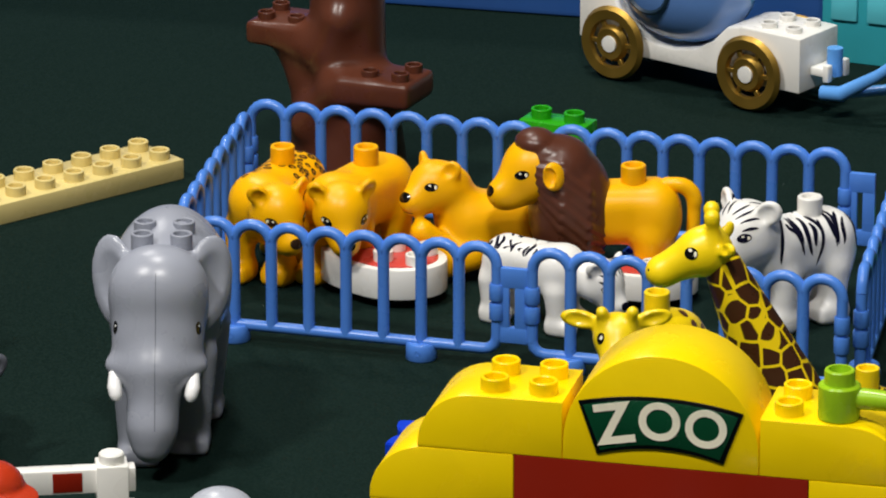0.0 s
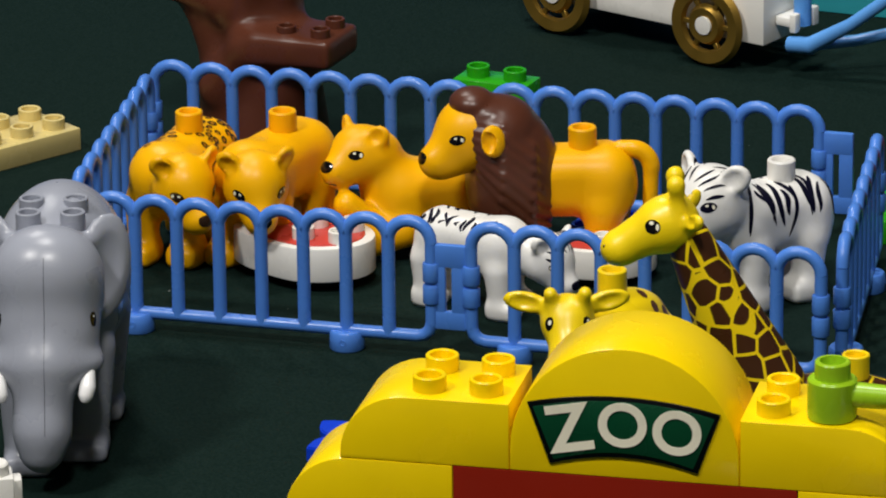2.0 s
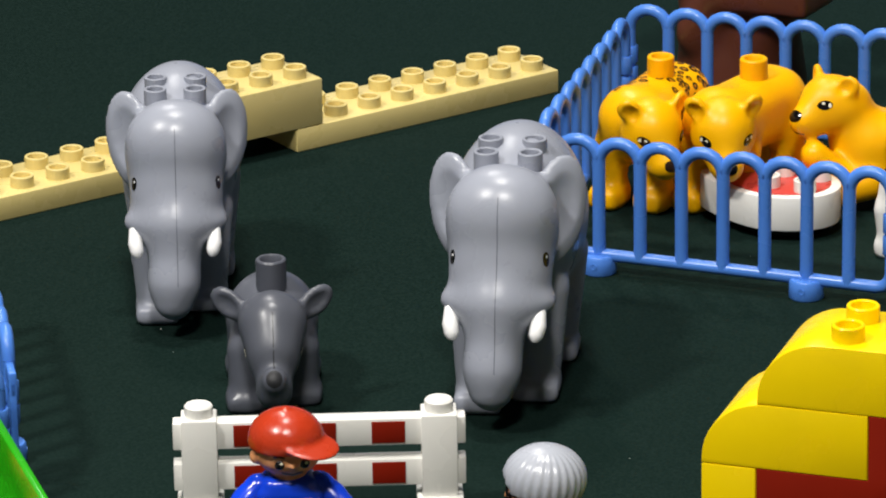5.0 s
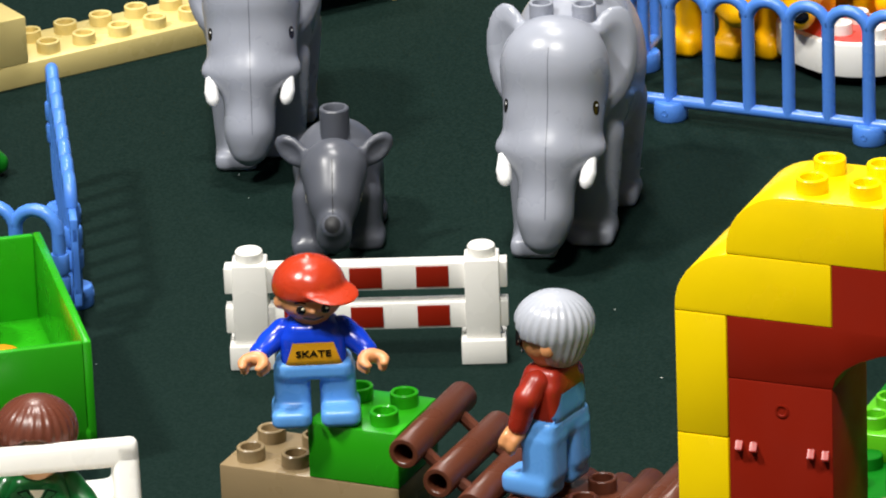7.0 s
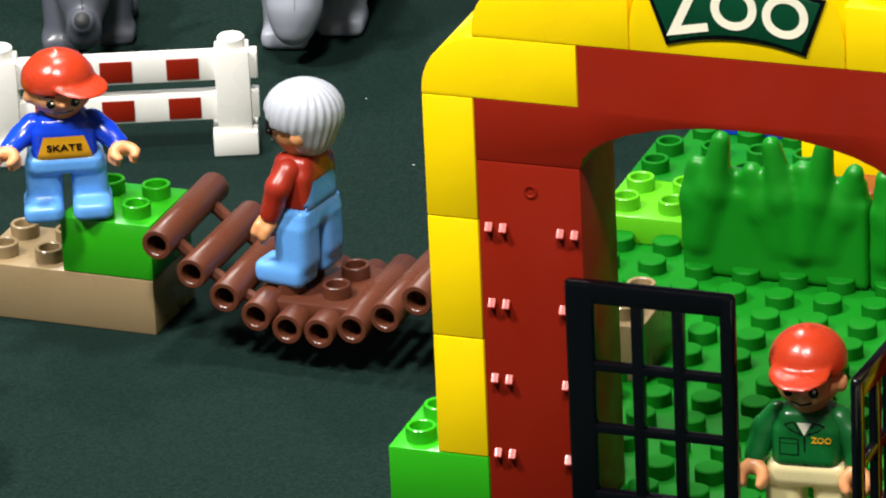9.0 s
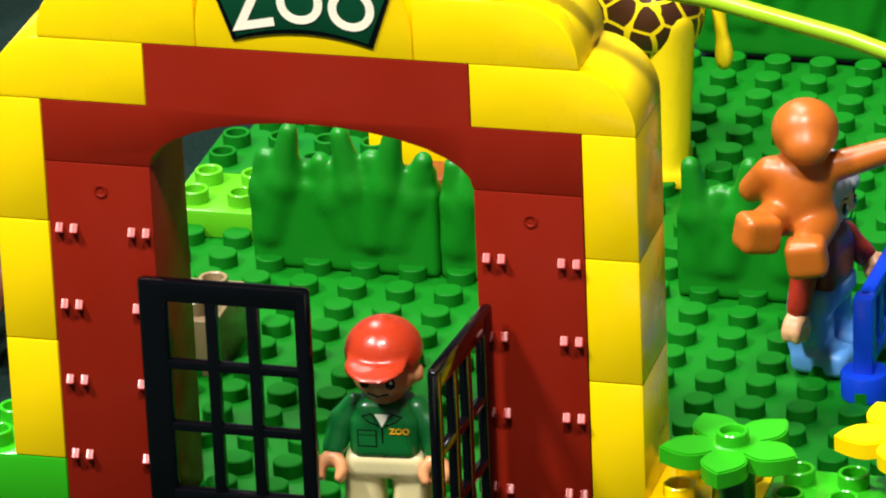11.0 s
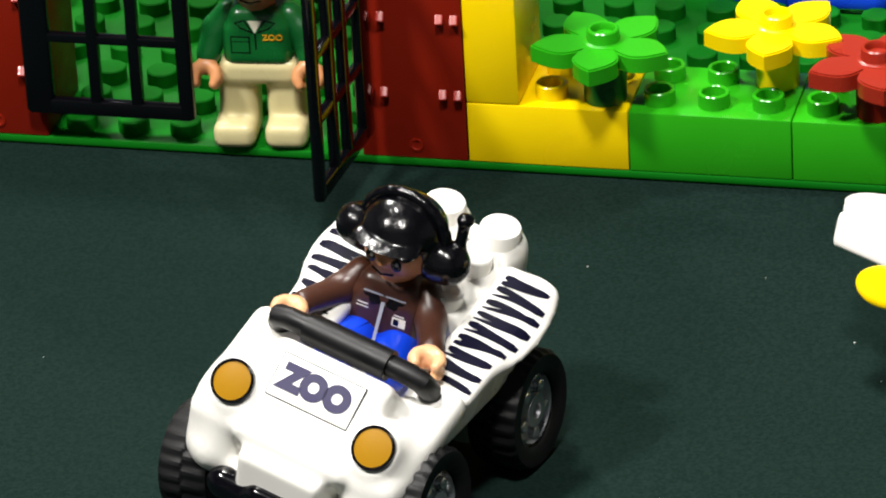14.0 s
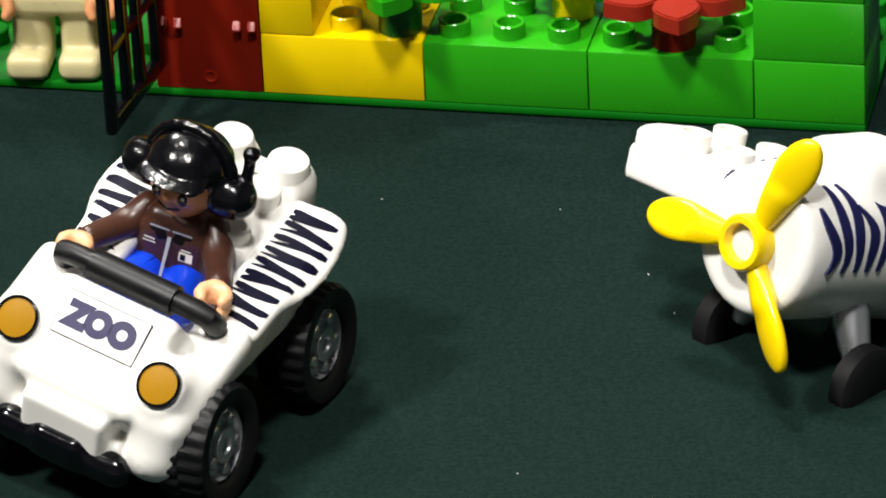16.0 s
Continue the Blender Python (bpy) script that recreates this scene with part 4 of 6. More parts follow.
def big_cat(name, m, mats, label, head, hs=1.0, lying=False, mane=False, tail=True, stud=24, back=46, coat=None, ear=(10.8, 3.0, 7.4), seed=1):
    c, tilt, turn = head
    hp, thin, cut, det, hm = cat_head(c, tilt, turn, hs, ear)
    dz = -12 if lying else 0
    b = back - 8
    body = [("b", (0, b * 0.5, 34.5 + dz), (13.4, b * 0.5 + 9, 13.5), 10), ("e", (0, 1, 34 + dz), (14.0, 13, 15)), ("e", (0, b - 1, 32.5 + dz), (14.6, 12, 15)),
            ("c", (0, -3, 37 + dz), (c[0] * 0.8, c[1] + 7, c[2] - 3), 11.5, 10)]
    if lying:
        for s in (-1, 1):
            body += [("c", (s * 11, 0, 12), (s * 12, -22, 6), 7, 5.6), ("c", (s * 14, 44, 14), (s * 17, 26, 6), 10, 6)]
        body += [("c", (11, -12, 14), (12, -22, 24), 6, 5.5)]
    else:
        body += cat_legs(b=back - 8)
    groups = []
    if tail:
        y = back
        arc = [(0, y - 8, 45), (0.3, y - 3, 46.5)] + [(1 + 0.2 * k, y + 1 + 7.5 * math.sin(radians(18 * k)), 39 + 7.5 * math.cos(radians(18 * k))) for k in range(6)] + [(2.6, y + 8, 25)]
        groups.append(dict(prims=[("c", p, q, 3.1, 3.1) for p, q in zip(arc, arc[1:])], k=1.5, res=0.9, mi=0))
        groups.append(dict(prims=[("e", (3, y + 7.5, 20), (4.0, 4.0, 5.5)), ("c", (3, y + 7.5, 18), (5, y + 6, 11), 3.2, 1.0)], k=2, res=0.9, mi=3))
    groups.append(dict(prims=body + hp, k=4.6, res=1.05, mi=0, thin=thin, cut=cut))
    if mane:
        mp = [("e", (0, 1, 36), (19.8, 18.5, 29)), ("e", (0, -3, 55), (17, 14.5, 14)), ("e", (0, -9, 63), (12, 12, 7)), ("e", (0, -14.5, 67), (10, 9, 6))]
        for i in range(30):
            a = 2 * math.pi * i / 30
            ca, sa = math.cos(a), math.sin(a)
            w = 1.0 + 0.05 * math.sin(5.0 * i)
            p0, p1 = (13.6 * ca, -13.0 - 5 * max(0, sa), 49 + 17.5 * sa), (18.6 * ca * w, -4, 43 + 23.5 * sa)
            p2, p3 = (18.9 * ca * w, 7, 34 + 25 * sa), (12.5 * ca, 14.5, 28 + 20 * sa)
            mp += [("c", p0, p1, 1.7, 2.4), ("c", p1, p2, 2.4, 2.4), ("c", p2, p3, 2.4, 1.0)]
        for s in (-1, 1):
            groups.append(dict(prims=[("e", (s * 18.4, -8.0, 57), (2.6, 5.4, 6.4), (0, -s * 14, s * 26)), ("c", (s * 10, -6, 54), (s * 17, -7.5, 54), 3.4, 3.0)], k=2, res=0.8, mi=0,
                               cut=[("e", (s * 20.6, -10.0, 57.2), (1.8, 3.4, 4.2), (0, -s * 14, s * 26))]))
        thin.clear()
        cut.clear()
        face = hm @ Vector((0, -17, -6))
        groups.append(dict(prims=mp, k=0.9, res=0.85, mi=3, cut=[("e", tuple(face), (15, 13, 14.5), (tilt, 0, turn)), ("b", (0, 0, -6), (60, 60, 11), 0.1)]))
    def extra(bm):
        tree = surface_of(bm)
        det(bm, tree, 1, 2)
        if coat == "spots":
            rnd = random.Random(seed)
            spots = []
            for _ in range(900):
                s = rnd.choice((-1, 1))
                y, a = rnd.uniform(-4, 52), radians(rnd.uniform(4, 84))
                lo, hi = (12, 56) if s > 0 else (-8, 32)
                if not lo < y + 6 * math.sin(3 * a + s) < hi or (s < 0 and a > radians(80)):
                    continue
                q = (s, y, a)
                if all(p[0] != s or math.hypot(p[1] - y, 15 * (p[2] - a)) > 3.0 for p in spots):
                    spots.append(q)
            for s, y, a in spots:
                dr = Vector((-s * math.cos(a), 0, -math.sin(a)))
                o = Vector((0, y, 34)) - dr * 40
                r = rnd.uniform(1.35, 1.95)
                print_disc(bm, tree, o, dr, (0, 1, 0), r * 0.8, r * 0.8, 3, 0.08, n=8)
                print_disc(bm, tree, o, dr, (0, 1, 0), r * rnd.uniform(0.85, 1.25), r, 1, n=10, hole=0.45, gap=rnd.choice((0, 0, 2, 3)))
        if coat in ("stripes", "dashes"):
            rnd = random.Random(seed)
            for s in (-1, 1):
                y = -2.0
                while y < back + 4:
                    a0, a1 = rnd.uniform(55, 86), rnd.uniform(-22, 16)
                    if coat == "dashes" or rnd.random() < 0.2:
                        a1 = rnd.uniform(34, 50)
                    sl, ph, wid = rnd.uniform(-4.5, 4.5), rnd.uniform(0, 6), rnd.uniform(0.8, 1.2)
                    line, wd = [], []
                    for k in range(11):
                        t = k / 10
                        a = radians(a0 + (a1 - a0) * t)
                        dr = Vector((-s * math.cos(a), 0, -math.sin(a)))
                        line.append((Vector((0, y + sl * t + 0.8 * math.sin(ph + 5 * t), 34 + dz)) - dr * 45, dr, (0, 1, 0)))
                        wd.append(wid * (math.sin(math.pi * min(1, 0.06 + 0.94 * t)) ** 0.6) + 0.08)
                    print_stroke(bm, tree, line, wd, 1)
                    y += rnd.uniform(2.5, 3.3)
            for s in (-1, 1):  # marks on the brow and round the eyes
                for x0, y0, x1, y1, wid in ((1.2, -9, 3.4, -1, 0.7), (3.4, -10, 6.4, -2, 0.7), (5.8, -10, 9.2, -3, 0.65), (2.0, 1, 4.8, 6, 0.7), (6.0, 0, 8.4, 5, 0.6), (7.6, -11.5, 11.0, -6, 0.7)):
                    line, wd = [], []
                    for k in range(8):
                        t = k / 7
                        o = hm @ Vector((s * (x0 + (x1 - x0) * t + 0.9 * math.sin(3 * t)) * 1.25, y0 + (y1 - y0) * t, 34))
                        d = (hm @ Vector((s * (x0 + (x1 - x0) * t) * 0.9, y0 * 0.8 + (y1 - y0) * t + 1, 0))) - o
                        line.append((o, d, hm.to_3x3() @ Vector((s, 0.3, 0))))
                        wd.append(wid * math.sin(math.pi * (0.08 + 0.86 * t)))
                    print_stroke(bm, tree, line, wd, 1)
        if stud:
            lathe(bm, [(5.5, 42 + dz), (5.5, 55.3 + dz), (5.1, 55.8 + dz), (3.9, 55.8 + dz), (3.6, 55.4 + dz), (3.6, 52 + dz), (0, 52 + dz)], 22, 0, move(0, stud, 0))
    return toy(name, m, mats, groups, label, "toy big cat", extra, "toy big cats in the pen")

# the pen's animals
big_cat("toy_leopard", scaled(-291.0, 573.6, G, -9, 0.965), [ORNG, SPOTK, SIGNW, ROSET], "orange-yellow toy leopard with black printed spots, head lowered",
        ((15, -15, 40), 30, 54), coat="spots", tail=False)
big_cat("toy_lioness", scaled(-258.2, 578.1, G, -17, 0.985), [ORNG, EYEK, SIGNW], "orange-yellow plastic toy lioness drinking with its head lowered", ((12, -16, 41), 32, 42), tail=False)
big_cat("toy_lioness", scaled(-206.8, 603.5, G, -66.9, 0.995), [ORNG, EYEK, SIGNW], "orange-yellow plastic toy lioness lying with its head up", ((1, -15, 42.5), 6, 32), hs=0.86, lying=True, stud=0, tail=False)
big_cat("toy_lion", scaled(-160.5, 594.6, G, -73.1, 0.987), [ORNG, EYEK, SIGNW, MANE], "orange-yellow toy lion with a thick dark brown mane", ((0, -15, 56.5), 18, 22), hs=1.12, mane=True, stud=28, back=46, ear=(13.2, 4.5, 6.5))
big_cat("toy_white_tiger", scaled(-68.5, 566.8, G, -43, 0.965), [WHITE, NAVY, SIGNW, MANE], "white plastic toy tiger with dark stripes standing in the pen", ((2, -14, 48), 12, 10), hs=1.14, back=40, stud=22, tail=False, coat="stripes", seed=4)
big_cat("toy_white_tiger", scaled(-151.8, 543.1, G, 71.4, 0.75), [WHITE, NAVY, SIGNW, MANE], "white striped toy tiger bending to a feeding tray", ((4, -24, 33), 34, -6), tail=False, stud=0, coat="dashes", seed=7)

def tray(x, y, rz, label, size=0.92):
    root = empty("toy_feeding_tray", at_mm(x, y, G, rz) @ Matrix.Scale(size, 4), label, "toy tray", "feeding trays")
    n, pts = 28, []
    for i in range(n):
        a = 2 * math.pi * i / n
        r = 1.0 + 0.32 * max(0.0, -math.cos(a)) ** 3
        pts.append((29 * r * math.cos(a) * 0.92, 21 * math.sin(a) * (1.0 - 0.15 * max(0.0, -math.cos(a)))))
    def slab(k, z0, z1, mt, name, bev=1.0, lab=""):
        bm = bmesh.new()
        extrude_outline(bm, [(px * k, py * k) for px, py in pts], z0, z1, bev, m=Matrix(((1, 0, 0, 0), (0, 0, 1, 0), (0, 1, 0, 0), (0, 0, 0, 1))))
        bmesh.ops.recalc_face_normals(bm, faces=bm.faces)
        return part(name, bm, mt, root, lab)
    slab(0.72, 0.05, 6, BLACK, "stand", 0.5, "dark stand")
    slab(1.0, 5.0, 19.8, WHITE, "bowl", 0.8)
    slab(0.84, 19.4, 20.1, PINK, "meat_print", 0.1, "red meat printed on top")
    for sx, sy in ((-3, -8), (13, -8), (-3, 8), (13, 8)):
        bm = bmesh.new()
        add_stud(bm, sx + 2, sy, 19.8, h=5.2)
        part("stud", bm, WHITE, root)

tray(-231.5, 566.8, -7.3, "white toy feeding tray with red meat printed on it")
tray(-123.5, 588.8, 20.6, "white toy feeding tray beside the drinking tiger", 0.78)

def bowl():
    bm = bmesh.new()
    brick_mesh(bm, 2, 2, 9.6)
    thing("toy_plate", bm, BLUE, at_mm(-143.8, 601.8, G, -5.5), "blue studded toy plate on the pen floor", "toy brick")

bowl()

# ---- giraffes ----
def giraffe():
    gold = [("e", (0, 24, 68), (17, 34, 21)), ("e", (0, -2, 72), (15, 18, 20)), ("e", (0, 45, 63), (19.5, 18, 19))]
    legs = []
    for s in (-1, 1):
        for y in (-4, 50):
            legs += [("c", (s * 9, y, 62), (s * 9, y, 6), 9.5, 6.2), ("b", (s * 9, y - 1, 4), (7, 8, 3.9), 2.5)]
    legs += [("c", (0, 58, 76), (0, 66, 72), 3.2, 2.8), ("c", (0, 66, 72), (1, 69, 50), 2.6, 2.4), ("e", (1, 69, 46), (3.4, 3.4, 6))]
    neck = [("c", (0, -2, 84), (0, -26.5, 137), 15.5, 7.6)]
    head = [("e", (0, -33, 143), (9.4, 10.5, 10)), ("c", (0, -38, 141), (0, -49, 135), 8.2, 6.2), ("e", (0, -50, 134), (6.4, 6, 5.2)),
            ("c", (-4.6, -30, 150), (-5.2, -31, 157), 2.3, 2.2), ("c", (4.6, -30, 150), (5.2, -31, 157), 2.3, 2.2),
            ("e", (-5.2, -31, 158.4), (3.0, 3.0, 3.0)), ("e", (5.2, -31, 158.4), (3.0, 3.0, 3.0))]
    ears = [("e", (s * 11.5, -25, 147), (5.4, 2.2, 3.0), (0, -s * 22, s * 30)) for s in (-1, 1)]
    ears_in = [("e", (s * 12.2, -27, 147.4), (3.6, 1.8, 1.9), (0, -s * 22, s * 30)) for s in (-1, 1)]
    def extra(bm):
        tree = surface_of(bm)
        for s in (-1, 1):
            o, d = (s * 50, -48, 144.5), (-s, 0.22, 0)
            print_disc(bm, tree, o, d, (0, 0, 1), 2.7, 2.3, 2, point=0.9)
            print_disc(bm, tree, o, d, (0, 0, 1), 0.6, 1.1, 3, 0.26, (1.7, 0))
            print_disc(bm, tree, o, d, (0, 0, 1), 0.8, 0.6, 3, 0.26, (-0.4, 1.2))
            ball(bm, s * 3.2, -54.6, 136, 0.8, 2)
        add_stud(bm, 0, 30, 88, 0, h=8)
    toy("toy_giraffe", scaled(-6, 269, 0, -78, 0.948), [GIRY, GIRP, EYEK, SIGNW],
        [dict(prims=gold, k=4, res=1.4, mi=1), dict(prims=legs, k=2, res=1.2, mi=0), dict(prims=neck, k=2, res=1.2, mi=1), dict(prims=head, k=3, res=0.9, mi=0, thin=ears, cut=ears_in)],
        "yellow toy giraffe with brown patches and a long neck", "toy giraffe", extra, "toy giraffes")
    body = [("e", (0, 22, 35), (12.5, 22, 14.5)), ("c", (0, 4, 37), (1.5, -5, 43), 9, 8.5)]
    for s in (-1, 1):
        for y in (8, 38):
            body += [("c", (s * 7, y, 30), (s * 7, y, 4), 7, 5), ("b", (s * 7, y - 1, 3), (6, 6.5, 2.9), 2)]
    calf = [("e", (0, -2, 0), (9.4, 9.5, 9.2)), ("c", (0, -5, -2), (0, -15, -10), 8.4, 6.6), ("e", (0, -16, -12), (7.0, 6, 5.8))]
    thin, cut = [], []
    for s in (-1, 1):
        calf += [("c", (s * 5.6, -4, 7), (s * 6.2, -6.5, 11), 2.2, 2.6)]
        thin.append(("e", (s * 14.5, 1, 5.5), (8.6, 2.8, 4.0), (0, -s * 10, s * 8)))
        cut.append(("e", (s * 15.5, -1.6, 6.1), (6.0, 2.2, 2.5), (0, -s * 10, s * 8)))
    turn = move(2, -8, 48, rz=46)
    def extra2(bm):
        tree = surface_of(bm)
        lathe(bm, [(5.4, 42), (5.4, 58.4), (5, 58.8), (3.9, 58.8), (3.6, 58.4), (3.6, 55), (0, 55)], 18, 0, move(0, 18, 0))
        for s in (-1, 1):
            o, d = turn @ Vector((s * 40, -34, 1)), turn.to_3x3() @ Vector((-s, 0.72, 0))
            print_disc(bm, tree, o, d, (0, 0, 1), 2.0, 2.4, 2)
            print_disc(bm, tree, o, d, (0, 0, 1), 0.8, 0.9, 3, 0.26, (0.4, 0.5))
            for y, a in ((26, 20), (31, 46), (34, 8), (37, 34), (40, 60), (29, 72)):
                dr = Vector((-s * math.cos(radians(a)), 0, -math.sin(radians(a))))
                print_disc(bm, tree, Vector((0, y, 34)) - dr * 40, dr, (0, 1, 0), 2.6, 1.9, 4, n=7)
    toy("toy_giraffe_calf", scaled(-99.5, 424.7, G, -31.6, 0.978), [GIRY, GIRP, EYEK, SIGNW, MANE], [dict(prims=body, k=4, res=1.1, mi=0), dict(prims=calf, k=4, res=0.9, mi=0, thin=thin, cut=cut, m=turn)],
        "yellow toy giraffe calf with outspread ears", "toy giraffe", extra2, "toy giraffes")

giraffe()

# ---- toy figures ----
def figure(name, m, legs, shirt, skin, top, label, headgear="cap", seated=False, badge=None, arm=((17.5, -4, 31), (-17.5, -4, 31)), bib=None, glasses=False, face=0, crown=1.0, brim=0, sleeve=None, palm=None, group="toy figures"):
    mats = [legs, shirt, skin, top, EYEK, SIGNW, bib or INK, AMBER, sleeve or shirt, palm or skin, GREY]
    hm = move(0, 0, 0, rz=face)
    groups = []
    if seated:
        groups.append(dict(prims=[("b", (0, 1, 22.5), (10.6, 6.6, 5), 3), ("c", (-6, -8, 25.5), (-8, -19, 26), 6.4, 6.2), ("c", (6, -8, 25.5), (8, -19, 26), 6.4, 6.2)], k=1.5, res=0.9, mi=0))
    else:
        groups.append(dict(prims=[("b", (0, 0, 24), (12.8, 7.5, 4.5), 3), ("b", (-7.6, 1.0, 15), (6.1, 6.6, 9.5), 3.4), ("b", (7.6, 1.0, 15), (6.1, 6.6, 9.5), 3.4),
                                   ("b", (-8.2, -3.5, 4.4), (6.7, 9.5, 4.3), 3), ("b", (8.2, -3.5, 4.4), (6.7, 9.5, 4.3), 3)], k=1.6, res=0.85, mi=0))
    groups.append(dict(prims=[("b", (0, 0, 34), (11.0, 7.6, 8), 3.5), ("b", (0, 0, 40.5), (9.2, 7.2, 5.5), 4)], k=1.6, res=0.85, mi=1))
    wrists = []
    for s, a in ((1, arm[0]), (-1, arm[1])):
        groups.append(dict(prims=[("c", (s * 9.6, 0, 41.2), (s * 13.6, a[1] * 0.3, 36.8), 4.5, 4.3), ("c", (s * 13.6, a[1] * 0.3, 36.8), a, 4.3, 3.8)], k=1.6, res=0.8, mi=8))
        wrists.append(a)
    for a in wrists:  # curled gripping fingers
        d = Vector(a) - Vector((math.copysign(15, a[0]), 0, 37.5))
        d.normalize()
        side = d.cross(Vector((0, 0, 1)) if abs(d.z) < 0.8 else Vector((0, -1, 0))).normalized()
        axis = d.cross(side)
        c = Vector(a) + d * 7.0
        grip = [("c", tuple(Vector(a) + d * 1.5), tuple(Vector(a) + d * 3.6), 2.9, 3.0)]
        for up in (-1.7, 1.7):
            ring = [c + axis * up + d * (3.7 * math.cos(t)) + side * (3.7 * math.sin(t)) for t in (radians(52 + 36.5 * q) for q in range(8))]
            grip += [("c", tuple(ring[q]), tuple(ring[q + 1]), 1.6, 1.6) for q in range(7)]
        groups.append(dict(prims=grip, k=1.2, res=0.75, mi=9))
    groups.append(dict(prims=[("e", (0, 0, 55.5), (10.6, 10.2, 10.4)), ("c", (0, 0, 44), (0, 0, 47), 5.5, 6), ("e", (0, -10.2, 53.4), (1.5, 1.6, 1.3)),
                              ("e", (-10.6, 0, 54), (2, 2.6, 3.2)), ("e", (10.6, 0, 54), (2, 2.6, 3.2))], k=1.0, res=0.8, mi=2, m=hm))
    if headgear == "cap":
        groups.append(dict(prims=[("e", (0, 0.8, 60.6), (12.2, 12.6, 10.8 * crown)), ("e", (0, -9.6, 60.9), (9.8, 10.0, 1.5), (15, 0, 0)), ("e", (0, 0.8, 60.8 + 10.8 * crown), (1.6, 1.6, 0.8))], k=1.2, res=0.7, mi=3, m=move(0, 0, 0, rz=face + brim),
                           cut=[("b", (0, 4, 47.6), (30, 17, 10.4), 0.1), ("e", (0, -1, 55), (10.5, 10.3, 10.5)), ("b", (0, -22, 41), (30, 13, 14.2), 0.1, (12, 0, 0))]))
    elif headgear == "helmet":
        groups.append(dict(prims=[("e", (0, 0.8, 60), (11.8, 12.2, 9.0)), ("e", (0, -9.6, 60.0), (10.4, 7.8, 1.7), (12, 0, 0)),
                                  ("c", (-11.5, 1, 54), (-14.5, 1, 54), 6.6, 6.2), ("c", (11.5, 1, 54), (14.5, 1, 54), 6.6, 6.2),
                                  ("c", (16, 3, 55), (16, 4, 67), 1.8, 1.7), ("e", (16, 4.2, 67.6), (2.6, 2.6, 1.9))], k=1.2, res=0.8, mi=3,
                           cut=[("b", (0, -10, 49.5), (9.0, 9, 10.0), 3)], m=hm))
        groups.append(dict(prims=[("c", (12.8 * math.cos(a), 1, 58.5 + 11.6 * math.sin(a)), (12.8 * math.cos(a + 0.32), 1, 58.5 + 11.6 * math.sin(a + 0.32)), 1.8, 1.8) for a in (0.3 * k for k in range(10))], k=0.6, res=0.8, mi=3, m=hm))
    else:
        hair = [("e", (0, 1.5, 59.5), (13.2, 13.5, 11.2)), ("e", (0, 3.4, 52.3), (10.4, 8.6, 8.3))]
        groups.append(dict(prims=hair, k=3, res=0.6, mi=3, wave=(0, 2, 26, 0.24), m=hm, cut=[("e", (0, -12.5, 51.5), (9.4, 8.5, 9.5)), ("b", (0, -12, 49.5), (20, 10.5, 6.5), 3), ("b", (0, 0, 38), (30, 30, 6), 0.1)]))
    def extra(bm):
        tree = surface_of(bm)
        before = set(bm.verts)
        for s in (-1, 1):
            ball(bm, s * 4.0, -9.5, 54.0, 1.7, 4, sy=0.4, sz=1.2)
            ball(bm, s * 4.0 + 0.5, -10.2, 54.7, 0.55, 5, sy=0.5)
            tube(bm, [(s * 2.4, -9.9, 57.0), (s * 4.2, -9.5, 57.5), (s * 6.0, -8.6, 57.0)], 0.35, 6, 4)
        tube(bm, [(-3.4, -9.0, 50.2), (0, -9.7, 49.4), (3.4, -9.0, 50.2)], 0.35, 6, 4)
        if glasses:
            for s in (-1, 1):
                tube(bm, [(s * 4.3 + 3.1 * math.cos(a), -10.4, 56 + 2.6 * math.sin(a)) for a in (2 * math.pi * k / 12 for k in range(13))], 0.45, 6, 4)
                tube(bm, [(s * 7.2, -10.0, 56.4), (s * 10.8, -2, 56.4)], 0.45, 6, 4)
        bmesh.ops.transform(bm, matrix=hm, verts=[v for v in bm.verts if v not in before])
        if bib:
            for sd in (-1, 1) if not badge else (-1,):
                w, nx, nz = (12.0, 16, 10) if not badge else (9.4, 12, 8)
                z0, z1 = (26.5, 37.5) if not badge else (27.5, 38.0)
                pts = [((w * (2 * i / nx - 1) * (1 - (0.45 if not badge else 0.28) * j / nz), sd * 40, z0 + (z1 - z0) * j / nz), (0, -sd, 0)) for j in range(nz + 1) for i in range(nx + 1)]
                fs = [(j * (nx + 1) + i, j * (nx + 1) + i + 1, (j + 1) * (nx + 1) + i + 1, (j + 1) * (nx + 1) + i) for j in range(nz) for i in range(nx)]
                lay_print(bm, tree, pts, fs, 6, 0.2)
        if badge:
            text_into(bm, badge, 4.1 if badge == "SKATE" else 2.8, move(0 if badge == "SKATE" else 5.4, -8.0 if bib else -7.75, 32.8 if bib else 36.8, rx=90), 4 if bib else 7)
        def patch(pts, mi, lift):
            lay_print(bm, tree, [((x, -40, z), (0, 1, 0)) for x, z in pts], [tuple(range(len(pts)))], mi, lift)
        def oblong(x0, z0, x1, z1, mi, lift):
            patch([(x0, z0), (x1, z0), (x1, z1), (x0, z1)], mi, lift)
        if shirt is SHIRTG:
            patch([(0, 38.4), (2.4, 42.4), (-2.4, 42.4)], 5, 0.2)
            for sd in (-1, 1):
                patch([(sd * 0.5, 38.2), (sd * 3.2, 42.6), (sd * 6.6, 41.6), (sd * 4.4, 39.8)], 4, 0.16)
                patch([(sd * 1.4, 39.2), (sd * 3.4, 42.2), (sd * 5.8, 41.4), (sd * 4.2, 40.2)], 1, 0.24)
            oblong(-0.25, 28, 0.25, 38.6, 4, 0.16)
            oblong(-7.9, 31.4, -1.8, 37.2, 4, 0.14)
